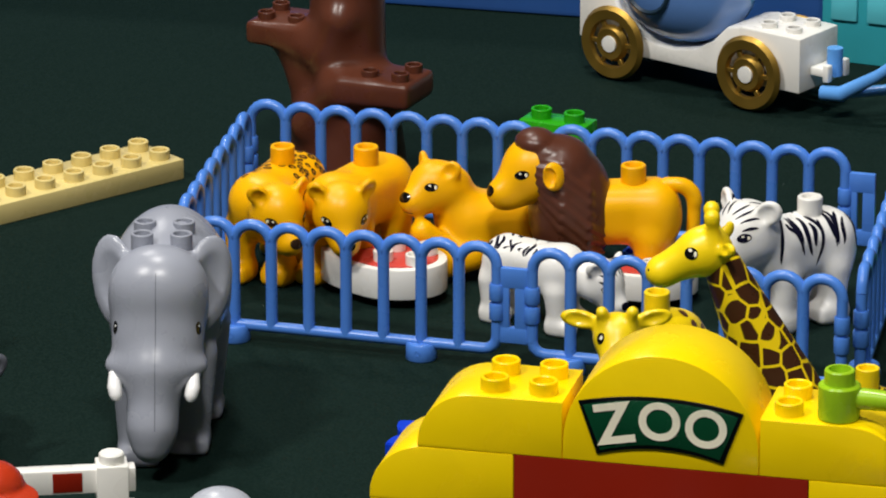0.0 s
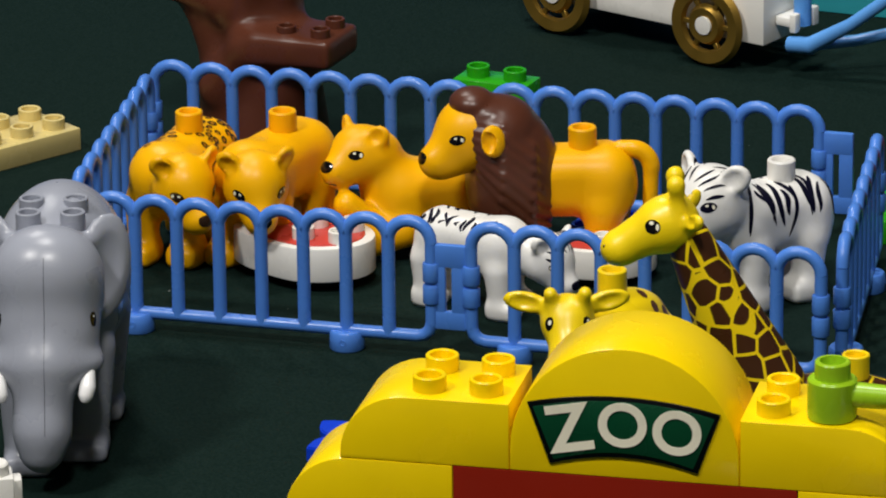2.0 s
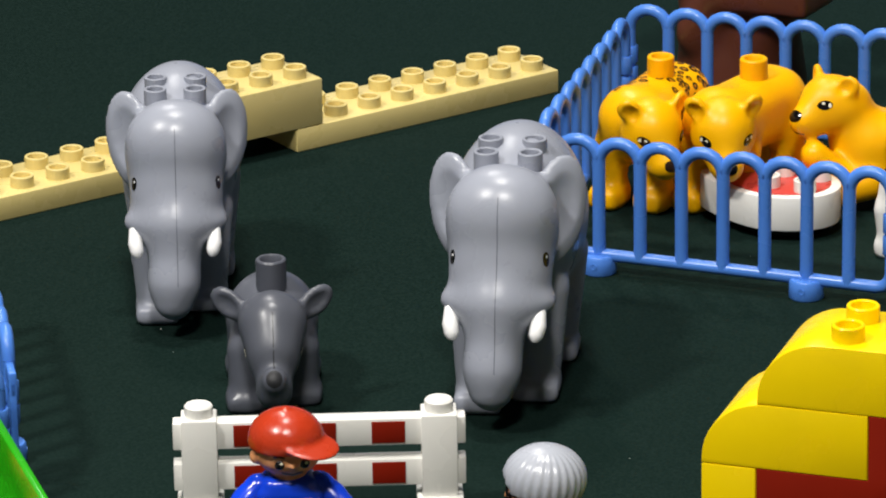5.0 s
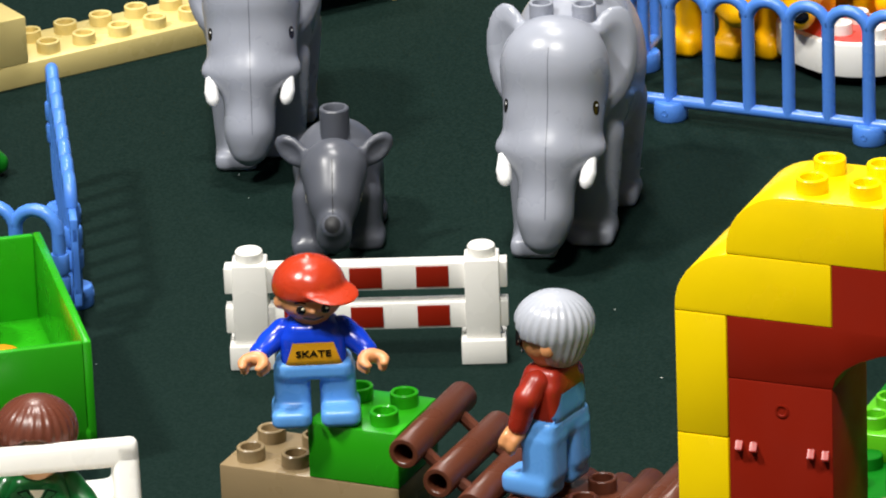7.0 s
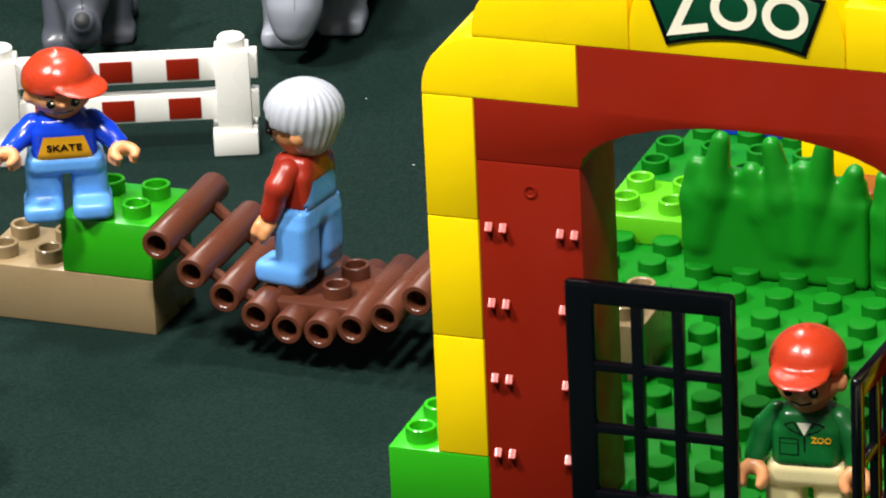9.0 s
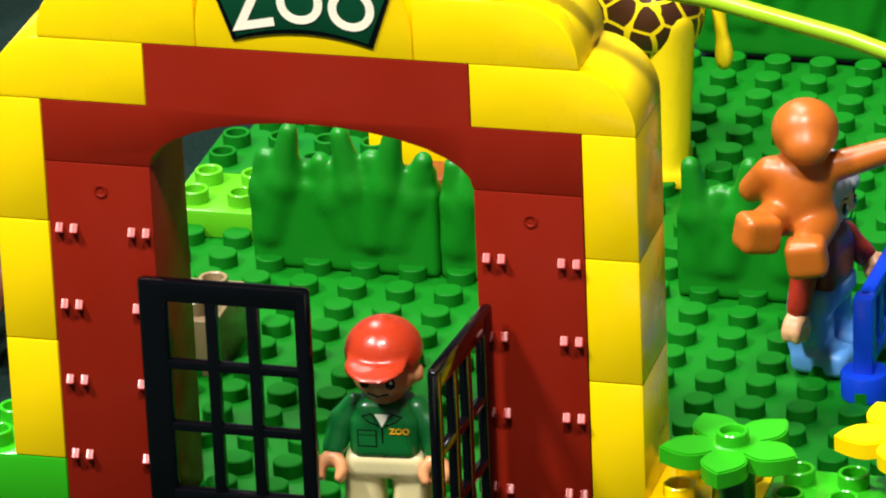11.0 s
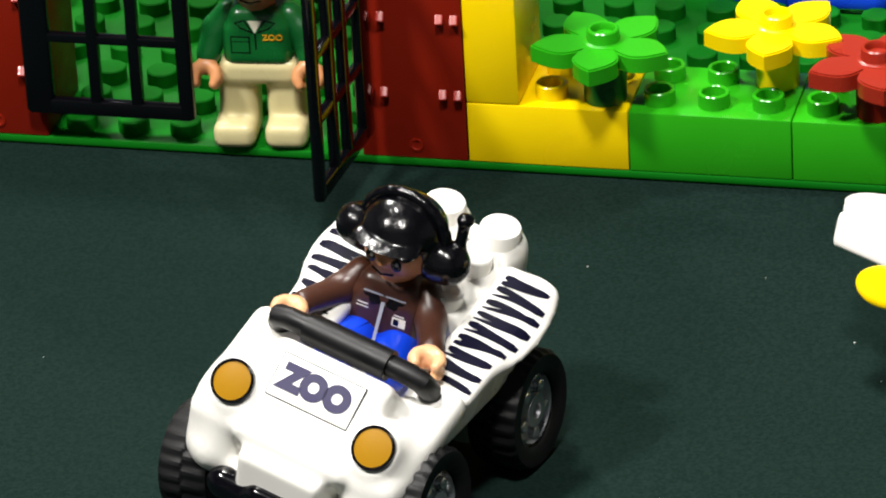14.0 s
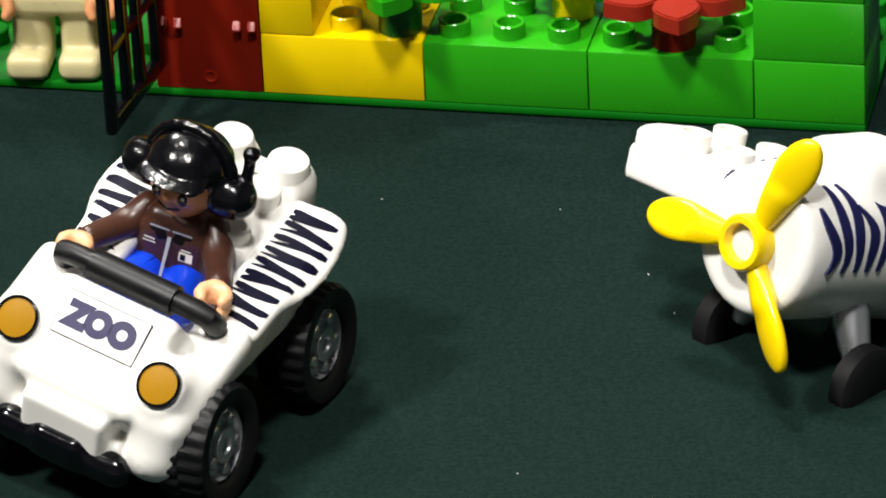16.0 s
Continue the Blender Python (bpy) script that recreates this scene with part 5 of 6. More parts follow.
            oblong(-7.5, 31.8, -2.2, 35.2, 1, 0.22)
            oblong(-7.5, 35.5, -2.2, 36.8, 1, 0.22)
        elif shirt is JACK:
            oblong(-0.55, 28, 0.55, 39.4, 10, 0.16)
            for sd in (-1, 1):
                patch([(sd * 0.6, 38.6), (sd * 1.6, 41.0), (sd * 6.4, 40.6), (sd * 3.4, 37.6)], 4, 0.16)
                oblong(min(sd * 0.4, sd * 6.2), 41.0, max(sd * 0.4, sd * 6.2), 41.5, 10, 0.2)
            oblong(-7.4, 36.9, -4.2, 37.4, 5, 0.16)
            oblong(-7.6, 35.8, -4.0, 36.2, 5, 0.16)
            oblong(3.6, 36.2, 6.6, 36.7, 5, 0.16)
            oblong(3.2, 32.8, 7.2, 35.8, 5, 0.16)
            oblong(3.6, 33.2, 5.2, 35.2, 4, 0.24)
            oblong(-7.8, 31.2, -3.2, 31.6, 4, 0.16)
    return toy(name, m, mats, groups, label, "toy figure", extra, group)

figure("toy_zookeeper", scaled(16.2, 10.4, 0.2, 5, 0.945), CREAM, SHIRTG, SKIN3, CAPR, "toy zookeeper figure with a red cap and green shirt", "cap", badge="ZOO", face=-3, arm=((15.8, -5, 29.5), (-15.8, -5, 29.5)))
figure("toy_boy", at_mm(-260.0, 108.5, 35.6, 24) @ Matrix.Diagonal((0.96, 0.93, 0.75, 1)), SKYB, BLUE, SKIN3, CAPR, "small toy child figure in blue with a red cap", "cap", badge="SKATE", bib=AMBER,
       arm=((17.5, -7, 33.5), (-17.5, -6, 34)), face=4, crown=1.22, brim=38)
figure("toy_grandmother", at_mm(-180, 113, 19.7, -100.2) @ Matrix.Diagonal((0.95, 0.95, 0.945, 1)), SKYB, FLOWR, SKIN3, HAIRG, "toy figure with silver hair standing on the log bridge", "hair", glasses=True, bib=SKYB, face=26, arm=((14.2, -4.5, 27), (-14.2, -4.5, 27)))
figure("toy_man", scaled(118.0, 147.0, 0.2, 80, 0.99), SKYB, DKRED, SKIN2, HAIRG, "toy man figure in maroon and blue with raised arm", "hair", arm=((16, -8, 30), (-18.5, 0.5, 25)), sleeve=FLOWR)
figure("toy_keeper", scaled(203.5, 102, 0.2, 14.5, 0.975), CREAM, SHIRTG, SKIN3, HAIRB, "toy keeper figure in a green uniform near the flowers", "hair")

def monkey():
    body = [("e", (0, 0, 66), (11, 10, 15)), ("c", (-8, -4, 60), (-13, -14, 62), 6, 5.5), ("c", (6, -4, 58), (0.5, -16, 55), 6, 5.5),
            ("c", (9, 0, 74), (28, -2, 80), 5, 4), ("c", (-9, 0, 74), (-14, 6, 66), 5, 4.5), ("e", (2, -1, 88), (10.5, 10, 10)), ("e", (2, -9, 85), (7, 5, 5.5))]
    feet = [("b", (-15, -19, 62), (6.6, 5.6, 6.0), 2.6, (0, 12, 20)), ("b", (0, -21, 54), (6.4, 5.6, 6.0), 2.6, (0, -8, -10)), ("e", (32, -2, 81), (5, 4, 4))]
    toy("toy_monkey", scaled(115.6, 126.7, 0, 17.4, 0.976), [MONK, PUMP], [dict(prims=body, k=2.5, res=1.0, mi=0), dict(prims=feet, k=1, res=0.9, mi=0)],
        "brown toy monkey hanging in front of the toy man", "toy monkey")

monkey()

# ---- grass walls on the baseplate ----
def grass_wall(x, y, w, h, seed, rz=0, label="tall green moulded toy grass standing on the baseplate"):
    """Broad blades that grow together below and part into curled tips."""
    rnd = random.Random(seed)
    prims = [("b", (w / 2, 1.0, h * 0.29), (w / 2 - 0.3, 5.0, h * 0.29), 1.6), ("b", (w / 2, 1.5, h * 0.36), (w / 2 - 1.5, 3.4, h * 0.34), 1.6)]
    n = max(4, round(w / 9))
    for i in range(n):
        tall = i % 2 == seed % 2
        tip = 4.6 + (w - 9.2) * i / (n - 1) + rnd.uniform(-1.4, 1.4)
        root = min(max(tip + rnd.choice((-11, -7, 5, 9)), 6), w - 6)
        hh = h * (rnd.uniform(0.93, 1.0) if tall else rnd.uniform(0.74, 0.86))
        line, rad = [], []
        for q in range(3):
            t = q / 2
            line.append((min(max(root + (tip - root) * t ** 0.7, 5), w - 5), (-0.6 if tall else 0.8) - 1.2 * t, h * 0.24 + (hh - 3.0 - h * 0.24) * t))
            rad.append((5.2, 5.4, 3.2)[q])
        prims += [("c", line[q], line[q + 1], rad[q], rad[q + 1]) for q in range(2)]
    return toy("toy_grass", at_mm(x, y, 0.1, rz), [GRASS], [dict(prims=prims, k=2.6, res=1.0)], label, "toy grass", group="grass walls")

grass_wall(-78, 188, 63, 52, 3)
grass_wall(-15, 188, 47, 50, 5)
grass_wall(63, 188, 47, 51, 8)
grass_wall(24, 390, 75, 58, 11)
brick(2, 2, 9.6, LIME, at_mm(-113.5, 203.5, 0), "lime green toy brick beside the grass")
brick(4, 2, 9.6, PLATE, at_mm(-113.5, 235.6, 0), "dark green studded toy plate behind the lime brick")
brick(2, 2, H, DTAN, at_mm(-96, 100, 0), "dark tan toy brick inside the gate", group="")
brick(2, 1, 9.6, ORBR, at_mm(-43, 241, 0), "red-brown toy plate behind the grass", studs=False)
brick(2, 2, H, YEL, at_mm(-60, 261.5, 0), "yellow toy brick behind the grass")
brick(1, 1, H, BLUE, at_mm(-158, 305, G), "small blue toy brick standing behind the gate")
brick(3, 2, H, BLUE, at_mm(-111, 300.5, 0), "blue toy brick lying behind the grass")
flower(-149.7, 312, G + H, BLUE, BLUE, -70, "glossy strong blue toy flower on a blue brick")

# ---- strong blue low fences ----
def blue_fence(a, b, h, label, low=9):
    ang = math.degrees(math.atan2(b[1] - a[1], b[0] - a[0]))
    L = math.hypot(b[0] - a[0], b[1] - a[1])
    root = empty("toy_low_fence", at_mm(a[0], a[1], 0, ang), label, "toy fence", "low blue fences")
    for x in (0, L):
        bm = bmesh.new()
        q = 1.0 if low > 5 else 0.45
        lathe(bm, [(0, 0.1), (7.2 * q, 0.1), (7.6 * q, 0.6), (7.6 * q, 8), (7.2 * q, 8.6), (0, 8.6)], 18)
        part("foot", bm, BLUE, root, "", at_mm(x, 0, 0))
        bm = bmesh.new()
        add_box(bm, x - 3.2, -3.2, min(low, 8), x + 3.2, 3.2, h, 1.0)
        part("post", bm, BLUE, root)
    for z in (low, h - 4.5):
        bm = bmesh.new()
        add_box(bm, 0, -2.4, z, L, 2.4, z + 4.5, 1.2)
        part("rail", bm, BLUE, root)
    n = max(2, int(L / 16))
    for i in range(1, n):
        bm = bmesh.new()
        add_box(bm, L * i / n - 2.6, -1.8, low + 1, L * i / n + 2.6, 1.8, h - 2, 0.7)
        part("bar", bm, BLUE, root)

blue_fence((136, 123), (139.3, 203.2), 34, "strong blue low toy fence on the baseplate")
blue_fence((152, 112), (220, 113.5), 31, "strong blue low toy fence beside the flowers", 2)
blue_fence((130.7, 265), (190, 269), 39, "strong blue low toy fence farther back")

def aquarium():
    root = empty("toy_water_tank", at_mm(154.8, 191.5, 0, 4), "clear turquoise toy water tank on the baseplate", "toy tank")
    for a, b in (((0, 0, 0.1), (2, 48, 36)), ((62, 0, 0.1), (64, 48, 36)), ((2.1, 0, 0.1), (61.9, 2, 36)), ((2.1, 46, 0.1), (61.9, 48, 36))):
        bm = bmesh.new()
        add_box(bm, *a, *b, 0.4)
        part("wall_panel", bm, CLEAR, root)

aquarium()

# ---- zoo jeep ----
def wheel(parent, x, y, z, r, w, rim_mt, side):
    bm = bmesh.new()
    n = 104
    prof = [(r * 0.62, -w / 2 + 1.2), (r * 0.72, -w / 2), (r * 0.93, -w / 2), (r, -w / 2 + 1.6), (r, -0.4), (r, 0.4), (r, w / 2 - 1.6), (r * 0.93, w / 2), (r * 0.72, w / 2), (r * 0.62, w / 2 - 1.2), (r * 0.62, -w / 2 + 1.2)]
    for v in lathe(bm, prof, n):  # tread blocks, staggered from side to side
        if math.hypot(v.co.x, v.co.y) > r * 0.96:
            i = round(math.atan2(v.co.y, v.co.x) / (2 * math.pi) * n) % n
            if (i + (2 if v.co.z > 0 else 0)) % 4 < 2:
                v.co.x *= 0.955
                v.co.y *= 0.955
    tyre = part("tyre", bm, RUBBER, parent, "", at_mm(x, y, z, rx=0, ry=90 * side))
    bm = bmesh.new()
    lathe(bm, [(r * 0.63, -w / 2 + 1), (r * 0.63, w / 2 - 2.6), (r * 0.56, w / 2 - 1.6), (r * 0.50, w / 2 - 3.4), (r * 0.30, w / 2 - 3.0), (r * 0.28, w / 2 - 1.2), (r * 0.14, w / 2 - 1.2), (r * 0.12, w / 2 - 2.6), (0, w / 2 - 2.6)], 28)
    for i in range(5):
        a = 2 * math.pi * i / 5
        lathe(bm, [(1.7, w / 2 - 3.2), (1.7, w / 2 - 1.7), (1.2, w / 2 - 1.4), (0, w / 2 - 1.6)], 10, m=move(r * 0.41 * math.cos(a), r * 0.41 * math.sin(a), 0))
    part("rim", bm, rim_mt, tyre, "silver wheel rim")
    return tyre

# the jeep's body leans to one side on its springs
JEEP_BODY = at_mm(95.7, -172.4, 8.8, -16.9, rx=5.7, ry=13.5) @ Matrix.Scale(0.955, 4)

def jeep():
    base = at_mm(97, -170.3, G, -14.5)
    root = empty("toy_jeep", base, "white toy zoo jeep leaning on its springs, with zebra-striped rear wings", "toy car")
    tilt = base.inverted() @ JEEP_BODY
    bm = bmesh.new()
    solids = [("b", (0, -41.5, 34.5), (19, 15.5, 6), 3.5, (38, 0, 0)), ("b", (0, -50, 20), (13, 10, 7), 1.6), ("b", (0, -48, 12.5), (19, 8, 5), 2),
              ("b", (0, -4, 21), (22, 36, 6), 4), ("b", (0, 22, 34), (16.5, 15, 9.5), 4, (8, 0, 0))]
    away = [("b", (0, -6, 45), (16.5, 14.5, 22), 3)]
    for s in (-1, 1):
        solids += [("c", (s * 22.5, -41, 31), (s * 24, -50.5, 17), 9.5, 7.6), ("b", (s * 25.5, -44, 22), (7.8, 10.5, 11), 5), ("c", (s * 22.3, -42, 32.5), (s * 22.3, -46.5, 36.6), 8.5, 7.2),
                   ("b", (s * 25, -32, 33), (8.5, 17, 5), 4, (16, 0, 0)), ("b", (s * 24.5, -6, 27), (5, 28, 6), 3), ("c", (s * 9, 40, 37), (s * 9, 40, 43), 8.2, 8.2)]
        away += [("b", (s * 22.3, -48.5 - 6 * 0.695, 39.3 + 6 * 0.72), (11, 12, 6.6), 0.1, (44, 0, 0))]
    soft_mesh(bm, solids, k=3.2, res=1.05, cut=away)
    tree = surface_of(bm)
    body = part("body", bm, WHITE, root, "", tilt)
    for s in (-1, 1):
        b = bmesh.new()
        soft_mesh(b, [("b", (-s * 1.5, 0, 0), (8.6, 24, 2.6), 2.4), ("e", (s * 1.5, 6, 0), (9.6, 19, 2.6)), ("e", (0, 16, 0), (8.8, 9, 2.6)), ("b", (-s * 3, -16, -1), (7, 11, 2.4), 2)], k=2, res=0.9)
        wt = surface_of(b)
        w = part("rear_wing", b, WHITE, root, "white rear wing", tilt @ at_mm(s * 24.8, 10.5, 38.6, rx=12, ry=s * 5))
        rnd = random.Random(5)
        y, i = -21.0, 0
        while y < 21.5:  # bold tapering zebra bars, some meeting at an end
            b = bmesh.new()
            lean = 1.8 + (1.25 if i % 2 else -1.25) * rnd.uniform(0.8, 1.1)
            w0, w1 = ((0.4, 1.4) if i % 2 else (1.35, 0.5)) if i % 5 else (1.1, 1.1)
            out = max(5.6 if y < -8 else 0.0, 1.5 + 9.6 * math.sqrt(max(0.0, 1 - ((y + lean - 6) / 19) ** 2)) - 2.4, 6.4 * math.sqrt(max(0.0, 1 - ((y + lean - 16) / 9) ** 2)))
            line, wd = [], []
            for k in range(9):
                t = k / 8
                line.append(((s * (-7.6 + (7.6 + out) * t), y + lean * t + 0.35 * math.sin(4 * t + i), 20), (0, 0, -1), (0, 1, 0)))
                wd.append((w0 + (w1 - w0) * t) * (1.0 if 0 < k < 8 else 0.55))
            if print_stroke(b, wt, line, wd, 0, 0.12):
                part("stripe", b, NAVY, w, "dark blue printed stripe", smooth=False)
            else:
                b.free()
            y += rnd.uniform(2.25, 2.7)
            i += 1
    for x in (-8, 8):
        for y, z in ((13, 42), (28, 45)):
            b = bmesh.new()
            add_stud(b, x, y, z - 1.5, h=5.4, solid=(y == 28))
            part("stud", b, WHITE, root, "", tilt)
    b = bmesh.new()
    tube(b, [(-9, 39, 46), (9, 39, 46)], 2.4, 12)
    for x in (-9, 9):
        lathe(b, [(0, 40), (6.0, 40), (6.0, 51.4), (5.6, 52.2), (4.8, 52.5), (0, 52.5)], 24, m=move(x, 39, 0))
    part("rear_bar", b, WHITE, root, "", tilt)
    # lamps, plate, bar, bumper
    for s in (-1, 1):
        b = bmesh.new()
        lathe(b, [(6.2, -2), (6.2, 0.6), (5.4, 0.9), (5.3, -1)], 28)
        ring = part("headlight", b, BLACK, root, "black headlight ring", tilt @ at_mm(s * 22.3, -48.5, 39.3, rx=44))
        b = bmesh.new()
        lathe(b, [(5.4, -1), (5.4, 0.5), (3.5, 0.9), (0, 1.0)], 28)
        part("lens", b, LENS, ring, "amber lamp lens")
    up = Vector((0, -math.sin(radians(40)), math.cos(radians(40))))
    right, along = Vector((1, 0, 0)), Vector((0, math.cos(radians(40)), math.sin(radians(40))))
    mid = Vector((-0.6, -40.1, 40.8))
    low = []
    for i in (-1, 0, 1):
        for j in (-1, 0, 1):
            hit = tree.ray_cast(mid + right * (11 * i) + along * (5 * j) + up * 20, -up)[0]
            if hit is not None:
                low.append((hit - mid).dot(up))
    mid = mid + up * (max(low) + 0.05)
    seat = Matrix.Translation(mid * S) @ Matrix.Rotation(radians(40), 4, "X")
    b = bmesh.new()
    add_box(b, -13.0, -6.4, -0.4, 13.0, 6.4, 0.2, 0.1)
    plate = part("name_plate", b, NAVY, root, "thin dark plate border", tilt @ seat)
    b = bmesh.new()
    add_box(b, -12.7, -6.1, -0.2, 12.7, 6.1, 0.32, 0.1)
    part("plate_face", b, WHITE, plate)
    b = bmesh.new()
    text_into(b, "ZOO", 9.0, move(0, 0, 0.36), 0, 0.09)
    part("letters", b, PLATEP, plate, "", smooth=False)
    b = bmesh.new()
    tube(b, [(-22, -20, 38), (-24, -23, 43), (-22.5, -25.5, 47), (-19, -26, 48), (19, -26, 48), (22.5, -25.5, 47), (24, -23, 43), (22, -20, 38)], 3.2, 12)
    tube(b, [(-13, -26.2, 48), (13, -26.2, 48)], 4.4, 16)
    part("roll_bar", b, BARK, root, "black front bar", tilt)
    b = bmesh.new()
    soft_mesh(b, [("c", (-17, -57, 12), (17, -57, 12), 5, 5), ("b", (0, -58, 14), (8, 5, 5), 3)], k=3, res=1.1)
    part("bumper", b, BLACK, root, "black bumper", tilt)
    b = bmesh.new()
    add_box(b, -14, -48, 9, 14, 24, 19, 2)
    part("chassis", b, BLACK, root)
    for s in (-1, 1):
        for y in (-41, 15):
            wheel(root, s * 31, y, 16.5, 16.5, 14, SILV, s)

jeep()
figure("toy_driver", JEEP_BODY @ at_mm(-5.6, 5.0, 3.2, 8, rx=-5), BLUE, JACK, SKIN3, HELM, "toy driver figure with a black helmet sitting in the jeep", "helmet", seated=True,
       arm=((18.5, -17, 36.5), (-19.5, -17, 37)), face=-8, palm=SKIN2)

# ---- zebra plane ----
def plane():
    root = empty("toy_plane", at_mm(243.7, -144.4, 40, -35, rx=-19), "white toy plane with zebra stripes and a yellow propeller", "toy plane")
    b = bmesh.new()
    soft_mesh(b, [("c", (0, 14, 0), (0, 62, 0), 21, 23), ("c", (0, 62, 0), (0, 110, 2), 22, 12), ("b", (0, 42, 13), (13, 16, 13), 8)], k=6, res=1.4,
              cut=[("b", (0, -4, 0), (30, 9, 30), 0.5)])
    part("fuselage", b, WHITE, root)
    for s in (-1, 1):
        b = bmesh.new()
        rnd = random.Random(9)
        soft_mesh(b, [("b", (s * 34, 27, 4), (22, 14, 5), 1.2), ("e", (s * 57, 33, 8), (11, 11, 3.2)), ("b", (s * 44, 32, 7.7), (18, 11, 2.8), 2)], k=1.5, res=0.9)
        if s < 0:
            wing = part("wing", b, WHITE, root)
            for i in range(2):
                for j in range(2):
                    b = bmesh.new()
                    add_stud(b, s * (27 + 16 * i), 24 + 14 * j, 9.6, h=6)
                    part("stud", b, WHITE, wing)
        else:
            b.free()
        # zebra print on the flank
        for i in range(9):
            bb = bmesh.new()
            y0 = 10.5 + i * 5.0
            k, rows = 9, []
            for j in range(k + 1):
                a = radians(-6 + (66 if i % 3 else 48) * j / k)
                t = 1.65 * math.sin(math.pi * (0.08 + 0.86 * j / k)) + 0.2
                sh = 3.2 * math.sin(3.2 * j / k + 0.3) + 0.8 * math.sin(7.0 * j / k + i)
                r0 = 21.4 + min(1.0, max(0.0, (y0 - 14) / 48)) * 1.9
                rows.append(((s * r0 * math.cos(a), y0 + sh - t, r0 * math.sin(a)), (s * r0 * math.cos(a), y0 + sh + t, r0 * math.sin(a))))
            vr = [[bb.verts.new(p) for p in r] for r in rows]
            for p, q in zip(vr, vr[1:]):
                bb.faces.new((p[0], p[1], q[1], q[0]))
            r_ = bmesh.ops.extrude_face_region(bb, geom=list(bb.faces))
            for v in r_["geom"]:
                if isinstance(v, bmesh.types.BMVert):
                    v.co.x *= 0.97
                    v.co.z *= 0.97
            bmesh.ops.recalc_face_normals(bb, faces=bb.faces)
            part("stripe", bb, INK, root, "dark blue printed stripe")
        b = bmesh.new()
        tube(b, [(s * 12, 34, -14), (s * 22, 32, -30)], 4, 10, radii=[6, 3.5])
        part("strut", b, SILV, root, "grey wheel strut")
        b = bmesh.new()
        lathe(b, [(0, -4), (9, -4), (11, -2.5), (11, 2.5), (9, 4), (0, 4)], 24)
        part("wheel", b, RUBBER, root, "", at_mm(s * 25, 32, -33, ry=90))
    b = bmesh.new()
    lathe(b, [(7.6, 9), (7.6, 0), (7.0, -0.8), (5.2, -0.8), (4.9, 0), (4.9, 3)], 24, m=move(0, 0, 0, rx=-90))
    hub = part("propeller_hub", b, YEL, root, "yellow propeller hub")
    b = bmesh.new()
    lathe(b, [(4.9, 2.2), (0, 1.2)], 20, m=move(0, 0, 0, rx=-90))
    part("axle", b, WHITE, hub, "white axle end")
    for i in range(3):
        b = bmesh.new()
        soft_mesh(b, [("e", (0, 0, 22.5), (5.3, 1.9, 14), (0, 0, 24)), ("e", (0, 0, 27), (5.6, 1.9, 9), (0, 0, 24)), ("c", (0, 1, 7.5), (0, 0.5, 17), 3.0, 3.4)], k=3, res=0.6)
        part("blade", b, YEL, hub, "yellow propeller blade", at_mm(0, 3, 0, ry=25 + 120 * i) @ Matrix.Scale(0.96, 4))

plane()

# ---- white zoo truck ----
def truck():
    root = empty("toy_truck", at_mm(-301.4, -1.5, G, 30.1), "white open toy zoo truck with a zebra-printed bonnet", "toy car")
    b = bmesh.new()
    soft_mesh(b, [("b", (0, -24, 26), (31, 28, 9), 4, (10, 0, 0)), ("b", (0, -34, 25), (41, 16, 8.5), 6, (8, 0, 0)), ("b", (0, -48, 16), (28, 5, 9), 3), ("b", (0, 24, 20), (28, 40, 9), 3), ("b", (-26, 24, 28), (3, 38, 10), 2), ("b", (26, 24, 28), (3, 38, 10), 2)], k=3, res=1.4)
    part("body", b, WHITE, root)
    b = bmesh.new()
    for x0, x1, z0, z1 in ((-29, -20.5, 30, 63), (20.5, 29, 30, 63), (-29, 29, 55, 64), (-29, 29, 30, 38)):
        add_box(b, x0, -3.0, z0, x1, 3.0, z1, 2.2, 3)
    part("windscreen_frame", b, WHITE, root, "", at_mm(0, 2, 0, rx=-12))
    pl = bmesh.new()
    add_box(pl, -27, -17, -0.3, 27, 14, 0.4, 0.3)
    hood = part("bonnet_panel", pl, WHITE, root, "white bonnet panel", at_mm(0, -25, 36.4, rx=10))
    rnd = random.Random(12)
    for k in range(9):  # zebra dashes above and below the word
        for s, y in ((1, 3.0), (-1, -8.6)):
            b = bmesh.new()
            x = -19 + 4.8 * k + rnd.uniform(-0.5, 0.5)
            lean, n, h = rnd.uniform(1, 3.5) * (1 if x > 0 else -1), 6, rnd.uniform(6, 8.5)
            rows = [(x + lean * (q / n) ** 2, y + s * h * q / n, 1.7 * (1 - q / n) ** 0.7 + 0.12) for q in range(n + 1)]
            vs = [(b.verts.new((px - w, py, 0.55)), b.verts.new((px + w, py, 0.55))) for px, py, w in rows]
            for p, q in zip(vs, vs[1:]):
                b.faces.new((p[0], p[1], q[1], q[0]))
            bmesh.ops.recalc_face_normals(b, faces=b.faces)
            part("stripe", b, NAVY, hood, "dark blue printed dash", smooth=False)
    b = bmesh.new()
    text_into(b, "ZOO", 16, move(0, -2.8, 0.7), 0, 0.05)
    part("letters", b, ZOOY, hood, "yellow printed word", smooth=False)
    for s in (-1, 1):
        b = bmesh.new()
        lathe(b, [(5.5, -1.5), (5.5, 0.5), (3.5, 1.1), (0, 1.3)], 20)
        part("headlight", b, AMBER, root, "amber headlight", at_mm(s * 20, -51.5, 24, rx=72))
        for y in (-34, 42):
            wheel(root, s * (34 if y < 0 else 29), y, 13, 13, 12, SILV, s)
    b = bmesh.new()
    add_box(b, -20, -56, 8, 20, -50, 15, 2)
    part("bumper", b, WHITE, root)

